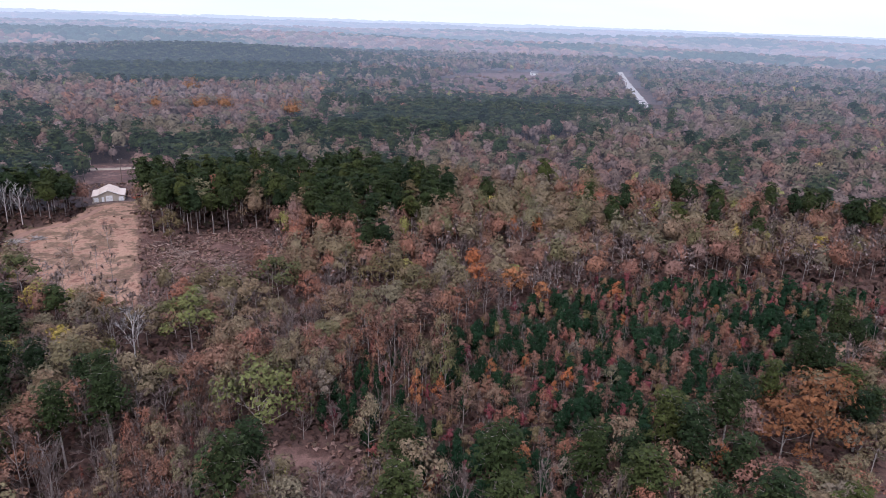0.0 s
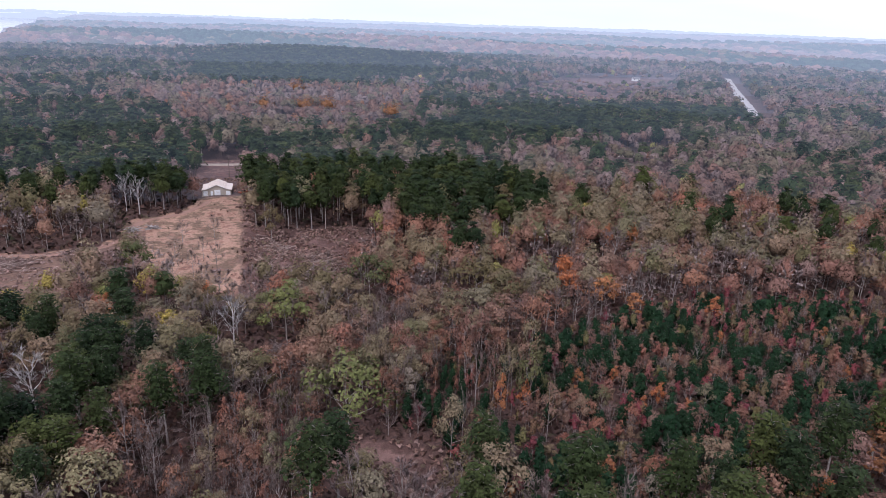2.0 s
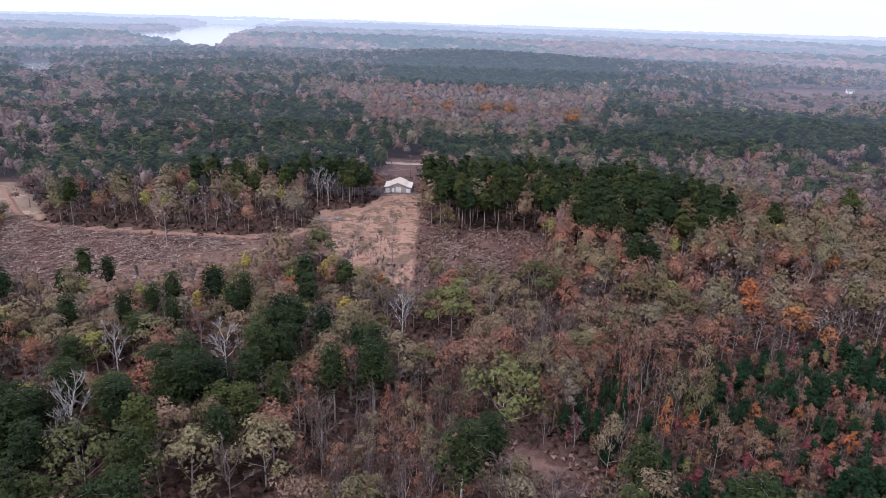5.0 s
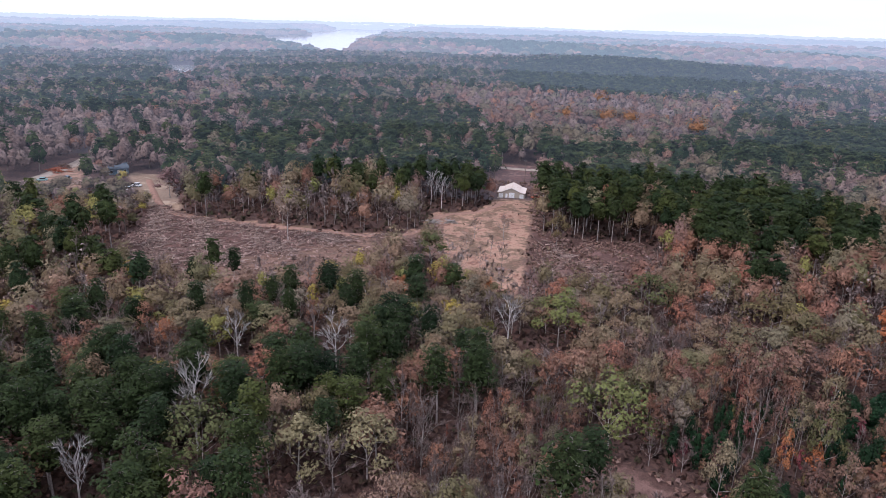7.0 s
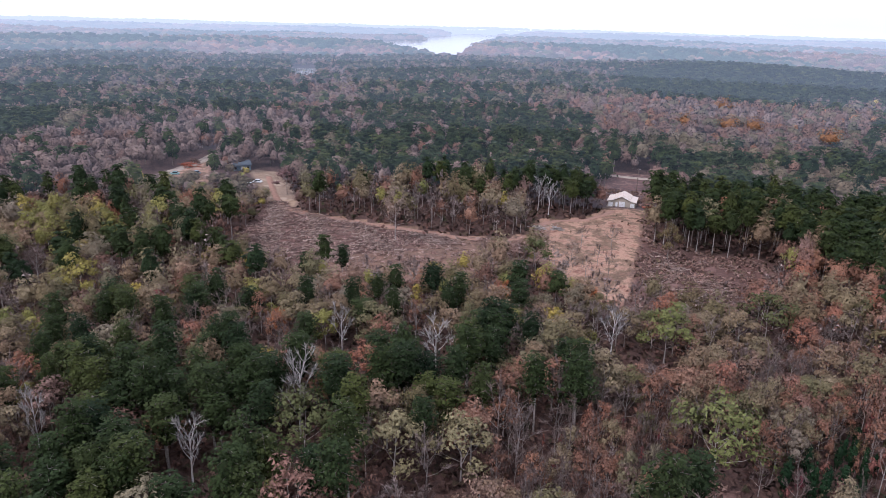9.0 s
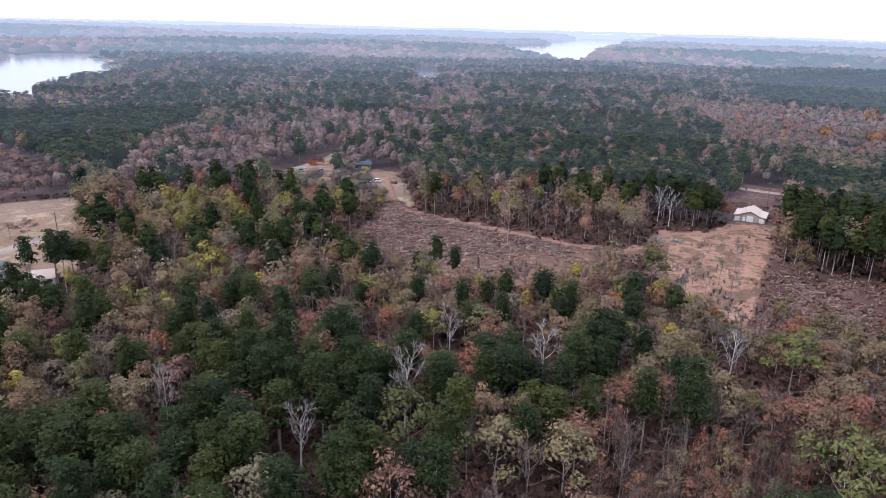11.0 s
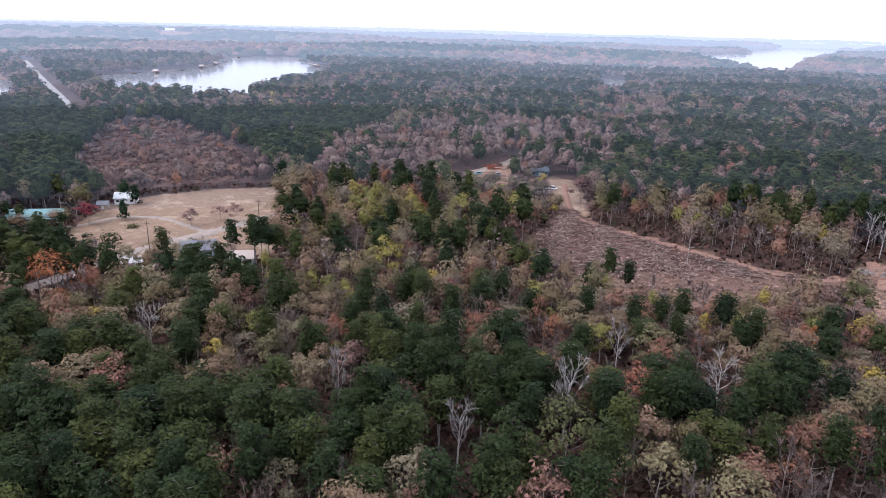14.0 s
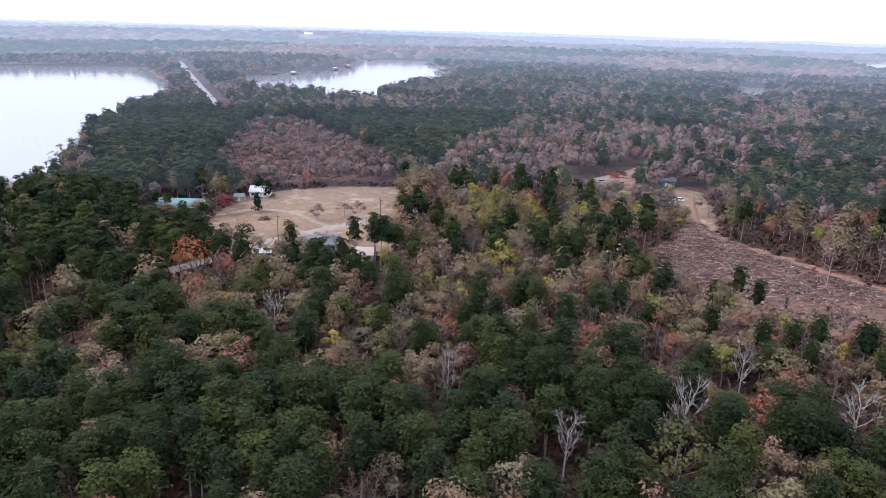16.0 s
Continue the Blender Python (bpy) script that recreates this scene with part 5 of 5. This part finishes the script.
def vehicle(name, x, y, dx, dy, paint, label, truck=False):
    ob = thing(name, facing(x, y, dx, dy), label, "vehicle")
    L = 5.2 if truck else 4.5
    part("body", boxed(0, -0.9, 0.35, L, 0.9, 1.0, bevel=0.12), paint, ob)
    cab = part("cabin", boxed(1.3, -0.8, 1.0, 3.1 if truck else 3.7, 0.8, 1.65, bevel=0.18), DARKGLASS, ob)
    part("cabin_roof", boxed(1.5, -0.72, 1.652, 2.9 if truck else 3.5, 0.72, 1.72, bevel=0.03), paint, cab)
    for xx in (0.95, L - 0.95):
        for yy in (-0.82, 0.82):
            bm = bmesh.new()
            bmesh.ops.create_cone(bm, cap_ends=True, segments=12, radius1=0.34, radius2=0.34, depth=0.22, matrix=Matrix.Translation((xx, yy, 0.34)) @ Matrix.Rotation(radians(90), 4, "X"))
            w = part("wheel", bm, TYRE, ob)
            bm = bmesh.new()
            bmesh.ops.create_cone(bm, cap_ends=True, segments=10, radius1=0.19, radius2=0.16, depth=0.05, matrix=Matrix.Translation((xx, yy * 1.15, 0.34)) @ Matrix.Rotation(radians(90), 4, "X"))
            part("rim", bm, WHITE, w)


vehicle("pickup", -127.2, 271.5, 0.5, 1, RUST, "rusty red pickup parked beside the metal building", True)
vehicle("car", -276, 171, 1, 0.3, WHITE, "white car parked on the dirt lot")
vehicle("car", -279, 177, 0.8, 0.6, WHITE, "white car parked on the dirt lot")
vehicle("van", -314, 166, 1, 0.2, BLUE, "blue-grey van parked on the dirt lot")
vehicle("car", -268, -33, 0.3, 1, WHITE, "white car parked on the drive by the long house")
vehicle("car", -222, -1, 0.6, 0.8, WHITE, "white car parked beside the cottage")
vehicle("car", -318, 156, 0.6, 0.8, TEAL, "pale green car parked on the dirt lot")


def utility_pole(x, y, h, dx, dy):
    ob = thing("utility_pole", facing(x, y, dx, dy), "weathered wooden utility pole with a crossarm", "pole", "poles")
    bm = bmesh.new()
    bmesh.ops.create_cone(bm, cap_ends=True, segments=8, radius1=0.19, radius2=0.12, depth=h + 0.6, matrix=Matrix.Translation((0, 0, h / 2 - 0.3)))
    part("post", bm, POLE, ob)
    arm = part("crossarm", boxed(-1.2, -0.23, h - 0.9, 1.2, -0.14, h - 0.76), POLE, ob)
    for xx in (-1.05, 0.45, 1.05):
        part("insulator", boxed(xx - 0.05, -0.24, h - 0.757, xx + 0.05, -0.14, h - 0.6, bevel=0.02), WHITE, arm)


for x, y, h in ((-259, 37, 10), (-355, 203, 11), (-145, 300, 11), (-290, 100, 10), (-240, -2, 10)):
    utility_pole(x, y, h, 0.4, 1)


def dock(x, y, dx, dy, length, roofed):
    """A boat dock on the far shore."""
    ob = thing("boat_dock", Matrix.Translation((x, y, -0.6)) @ Matrix.Rotation(math.atan2(dy, dx), 4, "Z"), "small pale wooden boat dock on the lake shore", "dock", "boat docks")
    part("deck", boxed(-3, -2.5, 0.55, length, 2.5, 0.75), POLE, ob)
    for xx in (1.0, length - 0.6):
        for yy in (-2.2, 2.2):
            part("post", boxed(xx - 0.12, yy - 0.12, -1.6, xx + 0.12, yy + 0.12, 3.4 if roofed else 0.547), POLE, ob)
    if roofed:
        part("roof", prism(bmesh.new(), [(0.2, 3.403), (length + 0.4, 3.403), (length / 2, 4.9)], -3.2, 3.2), TANROOF, ob)


for x, y, dx, dy, length, roofed in ((-1062, -4, 1, -0.3, 12, False), (-1070, 25, 1, -0.3, 14, True), (-1126, 62, 1, -0.3, 13, False), (-1180, 95, 1, -0.4, 13, True), (-1260, 118, 1, 0.3, 12, True), (-1500, 190, 1, 0, 16, False), (-1395, 300, 0.4, -1, 14, False), (-1205, 288, 0.3, -1, 12, True)):
    dock(x, y, dx, dy, length, roofed)


# ---- heaps, slash and undergrowth ----
def heap(x, y, R, h, mat, label):
    ob = thing("debris_pile", facing(x, y, 1, 0), label, "debris pile")
    r = np.random.default_rng(int(abs(x)))
    n = 90
    a = unit(r.normal(size=(n, 3))) * r.uniform(0.2, 1, (n, 1)) * [R, R * 0.7, h * 0.5] + [0, 0, h * 0.35]
    a[:, 2] = np.maximum(a[:, 2], 0.15)
    b = a + r.normal(size=(n, 3)) * [1.3, 1.3, 0.3]
    b[:, 2] = np.maximum(b[:, 2], 0.1)
    v, q = limbs(a, b, 0.16, 0.09, 4)
    o = new("scrap", mesh_of("scrap", v, q, mat))
    o.parent = ob


heap(-330, 172, 6, 3.2, RUST, "heap of rusty red scrap and boards on the lot")
heap(-338, 180, 5, 2.6, LOGS, "heap of pale boards and branches on the lot")
heap(-300, 166, 4, 1.8, LOGS, "heap of pale boards and branches on the lot")
heap(-141, 213, 2.2, 1.4, BARK, "small dark heap at the edge of the track")
heap(-136, 218, 1.6, 1.2, BARK, "small dark heap at the edge of the track")
heap(-117, 252, 1.6, 0.9, LOGS, "small pale heap in the bare yard")


def litter_of(poly, n, seed):
    r = np.random.default_rng(seed)
    p = np.array(poly, float)
    x, y = r.uniform(p[:, 0].min(), p[:, 0].max(), 6 * n), r.uniform(p[:, 1].min(), p[:, 1].max(), 6 * n)
    m = inside(poly, x, y)
    return x[m][:n], y[m][:n], r


def slash(name, poly, n, label, thick, keep=None):
    """Felled stems and tops lying about on a cut."""
    x, y, r = litter_of(poly, n, len(label))
    row = 0.5 + 0.5 * np.sin((x * 0.55 + y) / 3.2 + 1.5 * np.sin(x / 17))
    m = r.uniform(size=len(x)) < 0.15 + 0.85 * row ** 2
    if keep is not None:
        m &= keep(x, y) | (r.uniform(size=len(x)) < 0.12)
    x, y = x[m], y[m]
    z = height(x, y) + r.uniform(0.05, 0.55, len(x))
    ang, ln = r.uniform(0, np.pi, len(x)), r.uniform(0.8, 3.6, len(x))
    d = np.stack([np.cos(ang), np.sin(ang), r.normal(0, 0.12, len(x))], -1) * ln[:, None]
    a = np.stack([x, y, z], -1)
    w = thick * r.uniform(0.5, 1.4, len(x))
    v, q = limbs(a, a + d, w, w * 0.5)
    tagged(new(name, mesh_of(name, v, q, LOGS, np.repeat(r.uniform(0, 1, len(x)), 6))), label, "debris", kind="stuff")


slash("slash_field", CUTOVER, 17000, "grey and tan felled branches strewn over the cut-over field", 0.14, lambda x, y: x < -165 + 0.35 * (y - 130))
def brush_rows(name, poly, along, across, label, mat, h):
    """Low windrows of brush and tops left on a cut, with bare soil between."""
    r = np.random.default_rng(31)
    p = np.array(poly, float)
    n = int(240 / along)
    i, j = np.meshgrid(np.arange(-n, n), np.arange(-n, n))
    u, v = (i + r.uniform(-0.5, 0.5, i.shape)).ravel() * along, (j + r.uniform(-0.22, 0.22, i.shape)).ravel() * across
    v = v + 2.2 * np.sin(u / 19 + 0.4 * v)
    x, y = p[:, 0].mean() + 0.93 * u - 0.37 * v, p[:, 1].mean() + 0.37 * u + 0.93 * v
    ok = inside(poly, x, y) & (r.uniform(size=x.shape) < 0.85)
    ok &= (away(poly, x, y, True) > 1.5) & (x < -150 + 0.35 * (y - 130))
    x, y = x[ok], y[ok]
    per = 9
    size = r.uniform(0.7, 1.25, len(x))
    face = unit(r.normal(size=(len(x) * per, 3)) + [0, 0, 0.5])
    c = np.repeat(np.stack([x, y, height(x, y)], -1), per, 0) + face * [1.05, 1.05, h] * np.repeat(size, per)[:, None]
    c[:, 2] = np.maximum(c[:, 2], height(c[:, 0], c[:, 1]) + 0.05)
    vv, qq, lit = leaves(c, 0.5, r, 0.2, 0.6, face)
    tagged(new(name, mesh_of(name, vv, qq, mat, np.repeat(r.uniform(0, 1, len(x)), 3 * per), soft=lit)), label, "debris", kind="stuff")


brush_rows("brush_rows", CUTOVER, 1.9, 3.6, "low rows of tan brush and felled tops on the cut", tinted("tan_dry_brush", [(0.38, 0.24, 0.195), (0.23, 0.14, 0.115), (0.46, 0.32, 0.26), (0.29, 0.185, 0.155)], soft=True), 0.75)
slash("slash_stand", SLASH, 7000, "pale split logs and branches lying on the cut", 0.15, lambda x, y: (np.hypot((x + 68) / 8, (y - 192) / 14) < 1) | (np.hypot((x + 86) / 7, (y - 196) / 16) < 1))
slash("slash_scrub", SCRUB, 2500, "grey fallen branches among scrub", 0.16)


def undergrowth(name, r0, r1, step, per, size, label, mat, polys=None, lift=0.5):
    n = int(r1 / step) + 1
    i, j = np.meshgrid(np.arange(-n, n + 1), np.arange(-n, n + 1))
    x = (i + rng.uniform(-0.5, 0.5, i.shape)).ravel() * step
    y = (j + rng.uniform(-0.5, 0.5, i.shape)).ravel() * step
    d, az = np.hypot(x, y), np.degrees(np.arctan2(-x, y))
    ok = (d > r0) & (d < r1) & (az > -37) & (az < 114)
    x, y = x[ok], y[ok]
    ok = np.ones(len(x), bool)
    if polys is None:
        for poly in OPEN:
            ok &= ~inside(poly, x, y)
        for line, gap in ((ROAD, 4), (FIELDROAD, 4), (TRACK, 2)):
            ok &= away(line, x, y) > gap
    else:
        ok &= np.any([inside(p, x, y) for p in polys], 0) & (patchy(x, y, 4, 0.7) > 0.36)
    x, y = x[ok], y[ok]
    c = np.repeat(np.stack([x, y, height(x, y)], -1), per, 0)
    face = unit(rng.normal(size=(len(c), 3)) + [0, 0, 0.6])
    c = c + face * size * 1.2 + [0, 0, lift * size]
    v, q, lit = leaves(c, size, rng, 0.4, 0.75, face)
    tagged(new(name, mesh_of(name, v, q, mat, np.repeat(rng.uniform(0, 1, len(x)), 3 * per), soft=lit)), label, "undergrowth", kind="stuff")


undergrowth("undergrowth", 82, 210, 1.9, 5, 0.7, "brown and russet shrubs on the forest floor", BRUSH)
undergrowth("undergrowth", 210, 330, 3.0, 5, 1.0, "brown and russet shrubs on the forest floor", BRUSH)
undergrowth("weeds", 90, 330, 1.35, 4, 0.55, "low brown weeds on the cut-over ground", WEED, [SLASH, WEDGE, GLADE, GAPHOUSE, GAPROAD])
undergrowth("weeds", 150, 300, 5.0, 3, 0.4, "sparse dry weeds on bare soil", WEED, [YARD, RIGHTGAP])
undergrowth("scrub", 300, 580, 3.5, 4, 0.8, "low reddish scrub regrowing on cleared ground", tinted("reddish_scrub", [(0.20, 0.11, 0.09), (0.25, 0.16, 0.13), (0.16, 0.09, 0.08)], soft=True), [SCRUB])
